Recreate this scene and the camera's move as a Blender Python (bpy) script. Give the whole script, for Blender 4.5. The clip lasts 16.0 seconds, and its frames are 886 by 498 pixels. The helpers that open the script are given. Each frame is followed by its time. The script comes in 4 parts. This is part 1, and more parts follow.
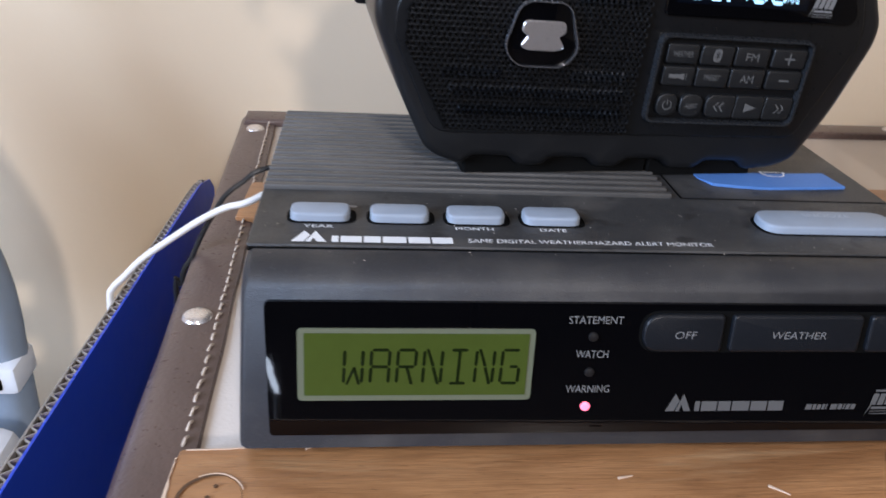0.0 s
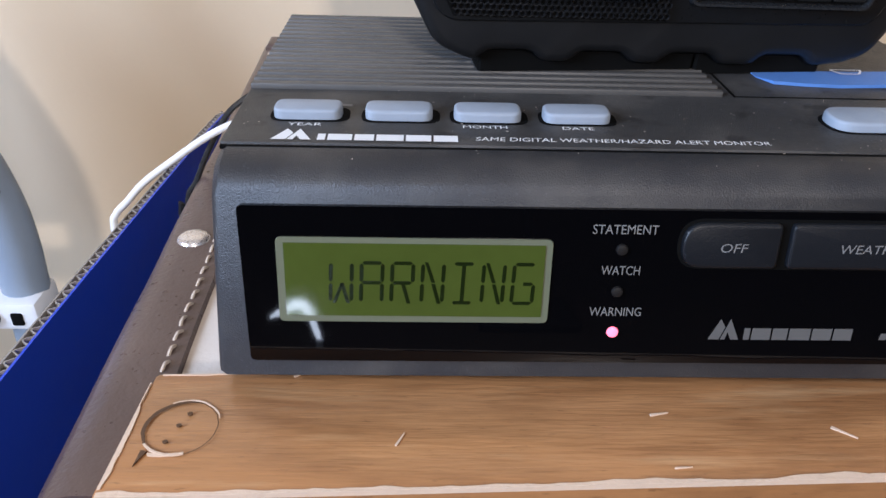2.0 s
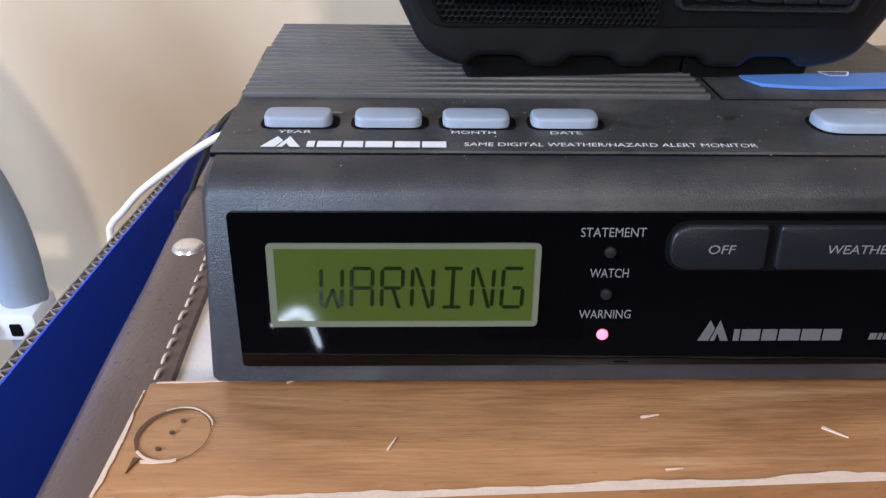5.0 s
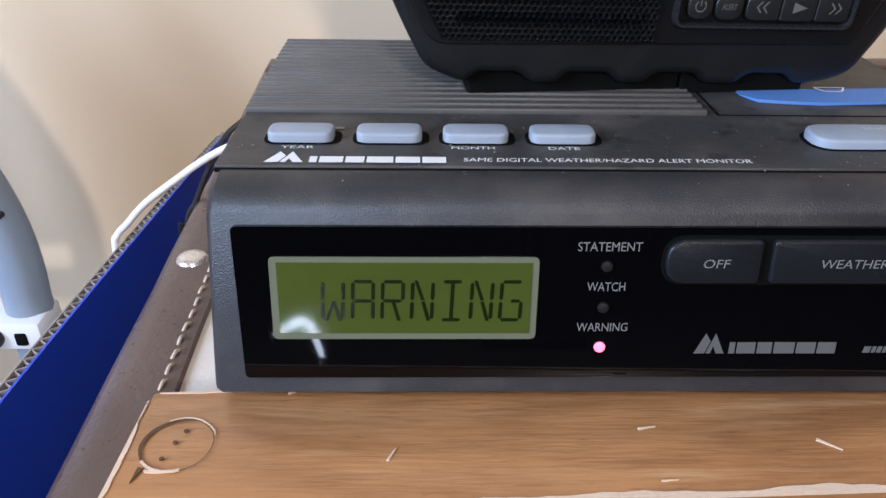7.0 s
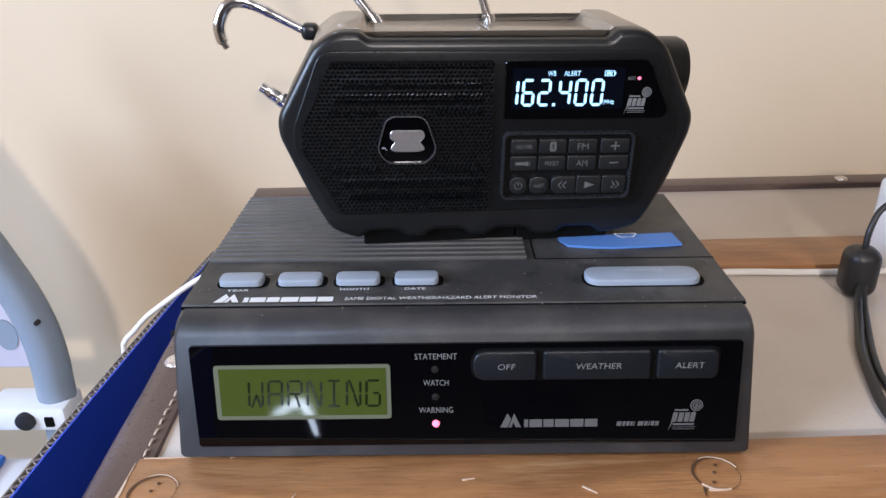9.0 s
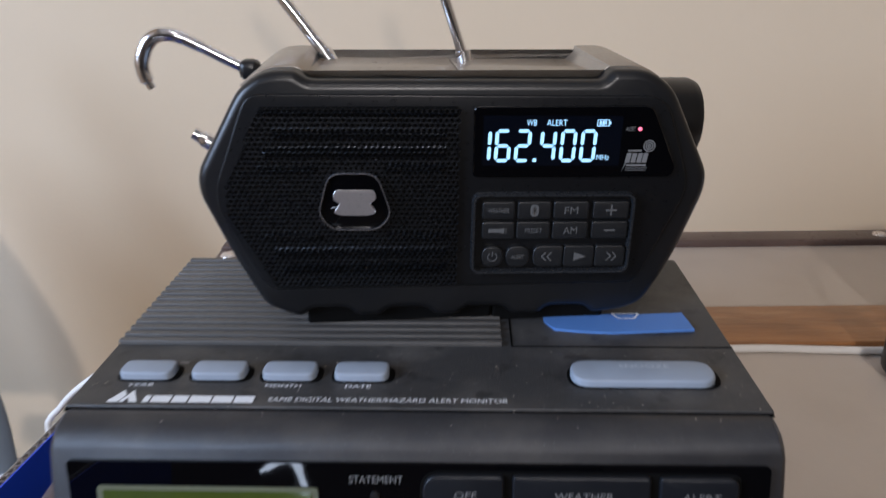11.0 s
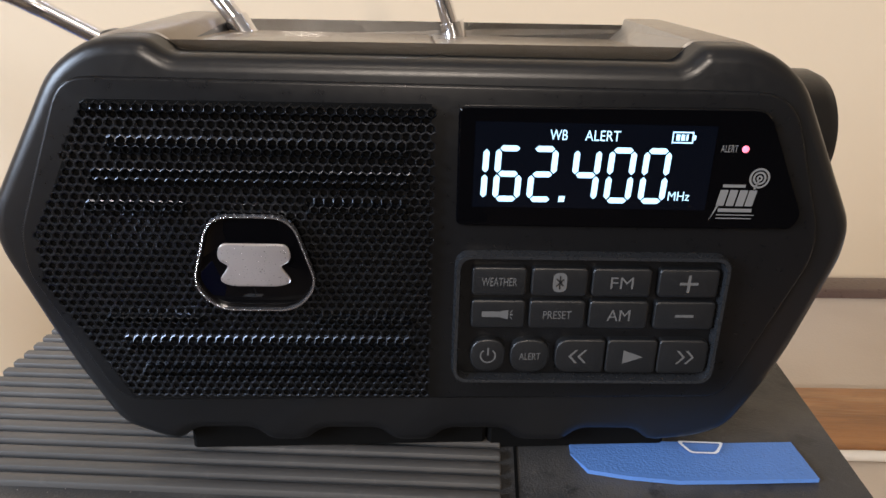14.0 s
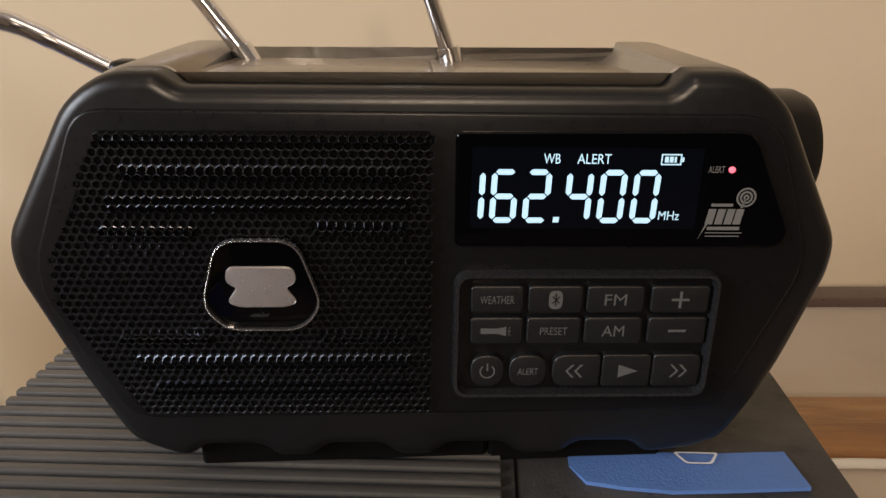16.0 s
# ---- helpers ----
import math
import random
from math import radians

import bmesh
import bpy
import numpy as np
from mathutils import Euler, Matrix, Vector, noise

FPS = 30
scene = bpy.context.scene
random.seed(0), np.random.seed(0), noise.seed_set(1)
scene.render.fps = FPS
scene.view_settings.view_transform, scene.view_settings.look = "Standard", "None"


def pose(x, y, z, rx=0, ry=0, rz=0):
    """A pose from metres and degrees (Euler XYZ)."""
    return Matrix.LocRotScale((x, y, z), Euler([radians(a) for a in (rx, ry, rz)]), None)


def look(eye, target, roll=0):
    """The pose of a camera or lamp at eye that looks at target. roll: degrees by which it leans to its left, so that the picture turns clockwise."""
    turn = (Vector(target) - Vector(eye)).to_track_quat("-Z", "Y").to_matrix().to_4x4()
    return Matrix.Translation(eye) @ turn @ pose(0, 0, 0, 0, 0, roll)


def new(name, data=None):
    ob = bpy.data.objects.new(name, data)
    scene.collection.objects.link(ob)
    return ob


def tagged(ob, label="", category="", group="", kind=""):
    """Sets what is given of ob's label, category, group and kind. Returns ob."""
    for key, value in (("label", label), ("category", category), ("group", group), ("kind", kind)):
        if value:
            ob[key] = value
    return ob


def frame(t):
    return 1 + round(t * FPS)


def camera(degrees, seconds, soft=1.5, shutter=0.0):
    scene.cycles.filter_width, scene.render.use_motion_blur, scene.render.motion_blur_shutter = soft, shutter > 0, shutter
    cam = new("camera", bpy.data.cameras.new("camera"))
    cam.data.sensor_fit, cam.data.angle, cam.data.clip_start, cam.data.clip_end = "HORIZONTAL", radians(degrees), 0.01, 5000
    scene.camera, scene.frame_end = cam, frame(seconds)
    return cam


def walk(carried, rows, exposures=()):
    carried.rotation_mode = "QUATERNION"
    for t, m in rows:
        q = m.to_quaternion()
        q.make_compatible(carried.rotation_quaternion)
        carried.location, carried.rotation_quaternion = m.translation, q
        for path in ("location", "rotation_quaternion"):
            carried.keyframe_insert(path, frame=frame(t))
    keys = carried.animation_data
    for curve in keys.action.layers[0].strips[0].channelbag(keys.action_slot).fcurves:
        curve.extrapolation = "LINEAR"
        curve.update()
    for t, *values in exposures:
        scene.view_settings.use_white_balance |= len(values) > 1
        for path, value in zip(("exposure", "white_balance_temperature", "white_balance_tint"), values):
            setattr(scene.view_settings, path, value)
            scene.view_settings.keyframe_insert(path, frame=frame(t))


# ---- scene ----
cam = camera(62.15, 16.0, shutter=0.5)
PATH = [
    (0, (0.02471, -0.15002, 0.14566), (0.2375, 1.5970, -0.8044), 4.24),
    (0.5, (0.03856, -0.14238, 0.13757), (0.2333, 1.5790, -0.8620), 2.48),
    (1, (0.04301, -0.14264, 0.12671), (0.1675, 1.5745, -0.8911), 2.70),
    (1.5, (0.03404, -0.13574, 0.12449), (0.1205, 1.5678, -0.9198), 3.45),
    (2, (0.03980, -0.13383, 0.12201), (0.1032, 1.5623, -0.9358), 1.82),
    (2.5, (0.04039, -0.13422, 0.12151), (0.1009, 1.5653, -0.9311), 1.76),
    (3, (0.04057, -0.13453, 0.12158), (0.0961, 1.5673, -0.9276), 1.55),
    (3.5, (0.04130, -0.13434, 0.12189), (0.0989, 1.5647, -0.9317), 1.44),
    (4, (0.04270, -0.13473, 0.12187), (0.1012, 1.5682, -0.9253), 1.06),
    (6.5, (0.04247, -0.13551, 0.12400), (0.0982, 1.5745, -0.9117), 1.04),
    (7, (0.04329, -0.13706, 0.12471), (0.0931, 1.5818, -0.8965), 1.01),
    (7.5, (0.04536, -0.13680, 0.12653), (0.0962, 1.5819, -0.8950), 0.98),
    (8, (0.05436, -0.15517, 0.15123), (0.1618, 1.6307, -0.7427), 1.02),
    (8.5, (0.09249, -0.19599, 0.16827), (0.1545, 1.6089, -0.6910), -1.37),
    (9, (0.08923, -0.20892, 0.18059), (0.0794, 1.6065, -0.6586), -0.77),
    (9.5, (0.09295, -0.21013, 0.18018), (0.0722, 1.6183, -0.6301), -0.69),
    (10, (0.09268, -0.20882, 0.17983), (0.0579, 1.6284, -0.6098), -0.72),
    (10.2, (0.09490, -0.20595, 0.17904), (0.0551, 1.6327, -0.6069), -0.59),
    (12.3, (0.12439, -0.06144, 0.15794), (0.0045, 1.8008, -0.5616), -1.49),
    (12.5, (0.12421, -0.05994, 0.15454), (-0.0037, 1.7899, -0.5949), -1.46),
    (13, (0.11766, -0.05904, 0.15204), (0.0026, 1.7870, -0.6088), 0.16),
    (13.5, (0.11567, -0.06010, 0.15172), (0.0141, 1.7960, -0.5864), 0.46),
    (14, (0.11634, -0.06128, 0.15276), (0.0090, 1.7988, -0.5743), 0.09),
    (14.5, (0.11706, -0.06228, 0.15397), (0.0109, 1.8031, -0.5595), -0.38),
    (15, (0.11767, -0.06326, 0.15455), (0.0141, 1.8059, -0.5493), -0.68),
    (15.5, (0.11859, -0.06569, 0.15673), (-0.0010, 1.8032, -0.5452), -1.15),
    (16, (0.11715, -0.06539, 0.15632), (0.0034, 1.8047, -0.5436), -0.68),
]
walk(cam, [(t, look(eye, target, roll)) for t, eye, target, roll in PATH], [
    (0.0, -0.20, 5700, 16), (4.0, -0.10, 5700, 16), (7.5, -0.10, 5700, 16), (10.2, -0.26, 5750, 16), (12.3, -1.22, 5450, 15), (12.6, -0.92, 5500, 15), (13.0, -0.06, 5800, 14), (13.5, 0.03, 6100, 14), (14.0, -0.10, 6400, 15), (14.5, -0.28, 6650, 15), (15.0, -0.46, 6950, 16), (15.5, -0.66, 7300, 17), (16.0, -0.78, 7600, 18)])

# ---- light ----
world = bpy.data.worlds.new("world")
world.use_nodes = True
scene.world = world
wn = world.node_tree.nodes
sky = wn.new("ShaderNodeTexSky")
sky.sky_type, sky.sun_disc = 'NISHITA', False
sky.sun_elevation, sky.sun_rotation = radians(35), radians(200)
world.node_tree.links.new(sky.outputs[0], wn["Background"].inputs[0])
wn["Background"].inputs[1].default_value = 0.1


def area(name, size, size_y, watts, colour, m):
    lamp = bpy.data.lights.new(name, 'AREA')
    lamp.shape, lamp.size, lamp.size_y = 'RECTANGLE', size, size_y
    lamp.energy, lamp.color = watts, colour
    ob = new(name, lamp)
    ob.matrix_world = m
    return ob


area("window_daylight", 0.50, 0.60, 29, (0.68, 0.83, 1.0), pose(-0.83, -0.55, 0.50, 0, -90, 0))
area("ceiling_lamp_light", 0.34, 0.34, 10, (1.0, 0.85, 0.66), pose(0.25, -1.30, 1.93, 0, 0, 0))
area("floor_lamp_light", 0.09, 0.10, 16, (1.0, 0.88, 0.72), look((0.30, -1.50, 0.72), (0.0, 0.2, 0.0)))


# ---- materials ----
def mat(name, base, rough=0.5, metal=0.0, vary=0.12, scale=60.0, stretch=(1, 1, 1), bump=0.0, bump_scale=900.0,
        spec=0.5, emit=0.0, dirt=None, dirt_scale=25.0, dirt_amount=0.4, coat=0.0, rough_vary=0.08):
    """A surface with a broad tone, a fine grain, bump and, if given, a second colour of dust or wear in patches."""
    m = bpy.data.materials.new(name)
    m.use_nodes = True
    nt = m.node_tree
    b = nt.nodes["Principled BSDF"]
    b.inputs["Roughness"].default_value, b.inputs["Metallic"].default_value = rough, metal
    b.inputs["Specular IOR Level"].default_value = spec
    b.inputs["Coat Weight"].default_value = coat
    geo = nt.nodes.new("ShaderNodeNewGeometry")
    mp = nt.nodes.new("ShaderNodeMapping")
    mp.inputs["Scale"].default_value = stretch
    nt.links.new(geo.outputs["Position"], mp.inputs[0])

    def tex(sc, detail=4):
        n = nt.nodes.new("ShaderNodeTexNoise")
        n.inputs["Scale"].default_value, n.inputs["Detail"].default_value = sc, detail
        nt.links.new(mp.outputs[0], n.inputs["Vector"])
        return n

    def mix(fac, a, c):
        n = nt.nodes.new("ShaderNodeMix")
        n.data_type = 'RGBA'
        for socket, v in ((n.inputs[6], a), (n.inputs[7], c)):
            if isinstance(v, tuple):
                socket.default_value = (*v, 1)
            else:
                nt.links.new(v, socket)
        nt.links.new(fac, n.inputs[0])
        return n.outputs[2]

    broad, fine = tex(scale), tex(scale * 9)
    lo = tuple(max(0, c * (1 - vary)) for c in base)
    hi = tuple(min(1, c * (1 + vary)) for c in base)
    col = mix(broad.outputs[0], lo, hi)
    mid = mix(fine.outputs[0], tuple(c * (1 - vary * .6) for c in base), tuple(min(1, c * (1 + vary * .6)) for c in base))
    blend = nt.nodes.new("ShaderNodeMix")
    blend.data_type = 'RGBA'
    blend.inputs[0].default_value = 0.5
    nt.links.new(col, blend.inputs[6])
    nt.links.new(mid, blend.inputs[7])
    out = blend.outputs[2]
    if dirt:
        d = tex(dirt_scale, 6)
        ramp = nt.nodes.new("ShaderNodeMapRange")
        ramp.inputs[1].default_value, ramp.inputs[2].default_value = 0.48, 0.72
        ramp.inputs[3].default_value, ramp.inputs[4].default_value = 0.0, dirt_amount
        nt.links.new(d.outputs[0], ramp.inputs[0])
        out = mix(ramp.outputs[0], out, dirt)
    nt.links.new(out, b.inputs["Base Color"])
    rr = nt.nodes.new("ShaderNodeMapRange")
    rr.inputs[3].default_value, rr.inputs[4].default_value = max(0.02, rough - rough_vary), min(1, rough + rough_vary)
    nt.links.new(fine.outputs[0], rr.inputs[0])
    nt.links.new(rr.outputs[0], b.inputs["Roughness"])
    if bump:
        bn = tex(bump_scale, 3)
        bu = nt.nodes.new("ShaderNodeBump")
        bu.inputs["Strength"].default_value, bu.inputs["Distance"].default_value = bump, 0.0006
        nt.links.new(bn.outputs[0], bu.inputs["Height"])
        nt.links.new(bu.outputs[0], b.inputs["Normal"])
    if emit:
        b.inputs["Emission Color"].default_value = (*base, 1)
        b.inputs["Emission Strength"].default_value = emit
    return m


M_WALL = mat("cream_wall_paint", (0.70, 0.572, 0.412), 0.75, vary=0.04, scale=6, bump=0.25, bump_scale=160, dirt=(0.60, 0.47, 0.31), dirt_scale=3, dirt_amount=0.25)
M_CEIL = mat("white_ceiling_paint", (0.78, 0.75, 0.70), 0.8, vary=0.03, scale=8)
# floor and back wall set this dark so that glossy blacks reflect little
M_DIM_ROOM = mat("dark_brown_reflection_dimmer", (0.045, 0.032, 0.024), 0.6, vary=0.2, scale=8, stretch=(1, 8, 1))
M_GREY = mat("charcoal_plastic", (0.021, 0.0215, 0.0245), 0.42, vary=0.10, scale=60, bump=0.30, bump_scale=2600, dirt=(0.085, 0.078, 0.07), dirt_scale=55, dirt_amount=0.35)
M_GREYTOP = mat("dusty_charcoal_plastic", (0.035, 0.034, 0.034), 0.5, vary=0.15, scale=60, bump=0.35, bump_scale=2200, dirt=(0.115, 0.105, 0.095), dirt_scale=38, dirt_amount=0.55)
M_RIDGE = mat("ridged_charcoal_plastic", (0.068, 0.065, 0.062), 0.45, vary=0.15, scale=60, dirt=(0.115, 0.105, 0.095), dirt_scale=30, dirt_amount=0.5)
M_GLASS_BLACK = mat("glossy_black_window", (0.0015, 0.0015, 0.002), 0.03, vary=0.05, spec=0.27, rough_vary=0.01)
M_HOLE = mat("dark_gap", (0.003, 0.003, 0.003), 0.85, spec=0.08)
M_KEY_DARK = mat("dark_grey_key", (0.0075, 0.0088, 0.0115), 0.36, spec=0.30, vary=0.08, scale=90, bump=0.15, bump_scale=2500)
M_BTN = mat("pale_blue_grey_button", (0.27, 0.31, 0.37), 0.5, vary=0.08, scale=80, bump=0.15, bump_scale=2000, dirt=(0.20, 0.22, 0.25), dirt_scale=90, dirt_amount=0.3)
M_WHITE_INK = mat("white_print", (0.72, 0.73, 0.74), 0.6, vary=0.05)
M_GREY_INK = mat("grey_print", (0.155, 0.155, 0.155), 0.6, vary=0.05)
M_SNOOZE = mat("pale_button_print", (0.42, 0.46, 0.52), 0.5, vary=0.08)
M_KEY_INK = mat("faint_grey_legend", (0.095, 0.095, 0.095), 0.6, vary=0.08)
M_DIM_INK = mat("dim_grey_print", (0.085, 0.085, 0.085), 0.6, vary=0.05)
M_LCDFRAME = mat("lcd_surround", (0.12, 0.13, 0.085), 0.35, vary=0.05, scale=90)
M_LCD = mat("green_lcd", (0.050, 0.068, 0.012), 0.06, vary=0.30, scale=30, emit=0.062, rough_vary=0.02)
M_LCD_SEG = mat("lcd_segment", (0.007, 0.013, 0.002), 0.2)
M_LED_ON = mat("lit_red_led", (1.0, 0.17, 0.25), 0.3, vary=0.0, emit=2.0)
M_LED_OFF = mat("unlit_led", (0.010, 0.009, 0.009), 0.55, spec=0.2)
M_RUBBER = mat("black_rubberised_plastic", (0.0070, 0.0073, 0.0083), 0.33, vary=0.10, scale=70, bump=0.035, bump_scale=2500, dirt=(0.011, 0.0105, 0.010), dirt_scale=50, dirt_amount=0.4, spec=0.45)
M_FACE = mat("black_face_plastic", (0.0064, 0.0066, 0.0074), 0.30, vary=0.08, scale=70, bump=0.03, bump_scale=2500, spec=0.28)
M_GRILLE = mat("black_perforated_metal", (0.058, 0.063, 0.074), 0.29, metal=1.0, vary=0.12, scale=90)
M_KEY = mat("black_rubber_key", (0.007, 0.0075, 0.0085), 0.42, vary=0.1, scale=90, bump=0.1, bump_scale=2500)
M_PADRIM = mat("raised_black_rim", (0.017, 0.018, 0.020), 0.28, vary=0.1, scale=90, bump=0.05, bump_scale=2500)
# taupe bases carry the cream wall's grazing reflection on the radio's glossy top
M_TOPCOVER = mat("wall_sheen_satin_plastic", (0.235, 0.190, 0.142), 0.33, vary=0.10, scale=50, bump=0.04, bump_scale=2200, coat=0.2)
M_SOLAR = mat("wall_sheen_solar_panel", (0.220, 0.178, 0.132), 0.30, vary=0.1, scale=40, coat=0.2)
M_DIGIT = mat("lit_pale_blue_digit", (0.46, 0.78, 1.0), 0.4, vary=0.0, emit=0.95)
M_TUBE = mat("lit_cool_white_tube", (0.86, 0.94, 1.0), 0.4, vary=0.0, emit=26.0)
M_SCREEN = mat("dark_lcd_screen", (0.002, 0.003, 0.006), 0.10, vary=0.05)
M_CHROME = mat("chrome", (0.80, 0.80, 0.83), 0.17, metal=1.0, vary=0.03, rough_vary=0.04)
M_RIM = mat("polished_metal_rim", (0.72, 0.72, 0.76), 0.20, metal=0.95, vary=0.05, scale=200)
M_BADGE = mat("brushed_silver_badge", (0.62, 0.58, 0.57), 0.30, metal=0.85, vary=0.06, scale=300)
M_TAPE = mat("blue_masking_tape", (0.085, 0.20, 0.50), 0.65, vary=0.10, scale=120, bump=0.4, bump_scale=1500)
M_WOOD = mat("stained_pine", (0.35, 0.162, 0.060), 0.34, vary=0.38, scale=60, stretch=(0.13, 1.6, 1.6), bump=0.4, bump_scale=520, dirt=(0.46, 0.25, 0.11), dirt_scale=26, dirt_amount=0.6, coat=0.12)


def mottle(m, colour, size, low, high, amount, stretch=(1, 1, 1)):
    """Lays irregular stains of a second colour over a material."""
    nt = m.node_tree
    b = nt.nodes["Principled BSDF"]
    src = b.inputs["Base Color"].links[0].from_socket
    geo = nt.nodes.new("ShaderNodeNewGeometry")
    mp = nt.nodes.new("ShaderNodeMapping")
    mp.inputs["Scale"].default_value = stretch
    nt.links.new(geo.outputs["Position"], mp.inputs[0])
    n = nt.nodes.new("ShaderNodeTexNoise")
    n.inputs["Scale"].default_value, n.inputs["Detail"].default_value, n.inputs["Roughness"].default_value = size, 8, 0.65
    nt.links.new(mp.outputs[0], n.inputs["Vector"])
    r = nt.nodes.new("ShaderNodeMapRange")
    r.inputs[1].default_value, r.inputs[2].default_value, r.inputs[4].default_value = low, high, amount
    nt.links.new(n.outputs[0], r.inputs[0])
    x = nt.nodes.new("ShaderNodeMix")
    x.data_type = 'RGBA'
    nt.links.new(r.outputs[0], x.inputs[0])
    nt.links.new(src, x.inputs[6])
    x.inputs[7].default_value = (*colour, 1)
    nt.links.new(x.outputs[2], b.inputs["Base Color"])


M_RAW = mat("bare_chipped_wood", (0.66, 0.50, 0.37), 0.7, vary=0.15, scale=120, bump=0.4, bump_scale=900)
M_CARVE = mat("dark_groove", (0.09, 0.045, 0.02), 0.7, vary=0.2)
M_CANVAS = mat("off_white_canvas", (0.54, 0.475, 0.415), 0.6, vary=0.08, scale=18, bump=0.3, bump_scale=700, dirt=(0.44, 0.37, 0.31), dirt_scale=16, dirt_amount=0.4)
M_LEATHER = mat("brown_faux_leather", (0.088, 0.057, 0.049), 0.30, vary=0.18, scale=45, bump=0.35, bump_scale=700, dirt=(0.145, 0.100, 0.082), dirt_scale=22, dirt_amount=0.5)
M_THREAD = mat("cream_thread", (0.52, 0.43, 0.35), 0.8, vary=0.1)
M_STUD = mat("worn_nickel_stud", (0.75, 0.70, 0.67), 0.28, metal=0.8, vary=0.1, scale=200)
M_BLUE = mat("cobalt_blue_card", (0.018, 0.066, 0.60), 0.36, vary=0.12, scale=14, bump=0.06, bump_scale=400, dirt=(0.022, 0.07, 0.58), dirt_scale=12, dirt_amount=0.5)
M_KRAFT = mat("grey_corrugated_edge", (0.30, 0.27, 0.24), 0.8, vary=0.2, scale=200)
M_CORD_W = mat("white_cord", (0.75, 0.73, 0.70), 0.45, vary=0.05)
M_CORD_B = mat("black_cord", (0.012, 0.012, 0.013), 0.4, vary=0.1)
M_PLUG_W = mat("white_adapter_plastic", (0.75, 0.76, 0.80), 0.35, vary=0.04)
M_STEEL_BLUE = mat("pale_blue_grey_plastic", (0.24, 0.29, 0.36), 0.45, vary=0.10, scale=30, bump=0.1, bump_scale=600)
M_LAVENDER = mat("white_lavender_plastic", (0.55, 0.53, 0.62), 0.5, vary=0.06, scale=20)
M_WHITE = mat("white_plastic", (0.72, 0.74, 0.78), 0.4, vary=0.04)
M_SKYBLUE = mat("bright_blue_plastic", (0.03, 0.14, 0.55), 0.4, vary=0.08)

mottle(M_WOOD, (0.16, 0.070, 0.028), 260, 0.52, 0.68, 0.40, (0.13, 1.2, 1.3))
mottle(M_WOOD, (0.17, 0.072, 0.026), 30, 0.46, 0.64, 0.65, (0.35, 1.4, 1))
mottle(M_WOOD, (0.07, 0.03, 0.014), 700, 0.60, 0.70, 0.55, (0.22, 1.2, 1))
mottle(M_WOOD, (0.54, 0.34, 0.17), 50, 0.56, 0.72, 0.5, (0.22, 2.2, 1))
mottle(M_WOOD, (0.62, 0.47, 0.32), 1100, 0.70, 0.76, 0.6, (0.5, 1.0, 1))
mottle(M_GREYTOP, (0.016, 0.015, 0.015), 95, 0.57, 0.63, 0.75)
mottle(M_GREYTOP, (0.15, 0.14, 0.13), 420, 0.62, 0.72, 0.5)
mottle(M_GREY, (0.11, 0.11, 0.12), 1400, 0.60, 0.74, 0.5)
mottle(M_RIDGE, (0.15, 0.14, 0.13), 330, 0.60, 0.75, 0.4)


# ---- builders ----
def empty(name, m=None):
    ob = new(name)
    ob.empty_display_size = 0.02
    if m is not None:
        ob.matrix_world = m
    return ob


def part(name, bm, material, parent=None, label="", m=None, smooth=True):
    me = bpy.data.meshes.new(name)
    bmesh.ops.recalc_face_normals(bm, faces=bm.faces)
    bm.to_mesh(me)
    bm.free()
    me.materials.append(material)
    if smooth:
        me.polygons.foreach_set("use_smooth", [len(p.vertices) <= 4 for p in me.polygons])
        me.set_sharp_from_angle(angle=radians(38))
    ob = new(name, me)
    if parent is not None:
        ob.parent = parent
    if m is not None:
        ob.matrix_local = m
    if label:
        tagged(ob, label)
    return ob


def rounded(pts, r, n=5):
    """A polygon with its corners rounded by r (one radius, or one for each corner)."""
    out = []
    k = len(pts)
    for i in range(k):
        p, a, c = Vector(pts[i]), Vector(pts[i - 1]), Vector(pts[(i + 1) % k])
        ri = r[i] if isinstance(r, (list, tuple)) else r
        if ri <= 0:
            out.append(tuple(p))
            continue
        da, dc = (a - p), (c - p)
        cut = min(ri, da.length * .48, dc.length * .48)
        s, e = p + da.normalized() * cut, p + dc.normalized() * cut
        for j in range(n + 1):
            t = j / n
            out.append(tuple((1 - t) ** 2 * s + 2 * t * (1 - t) * p + t * t * e))
    return out


def rect(x0, z0, x1, z1):
    return [(x0, z0), (x1, z0), (x1, z1), (x0, z1)]


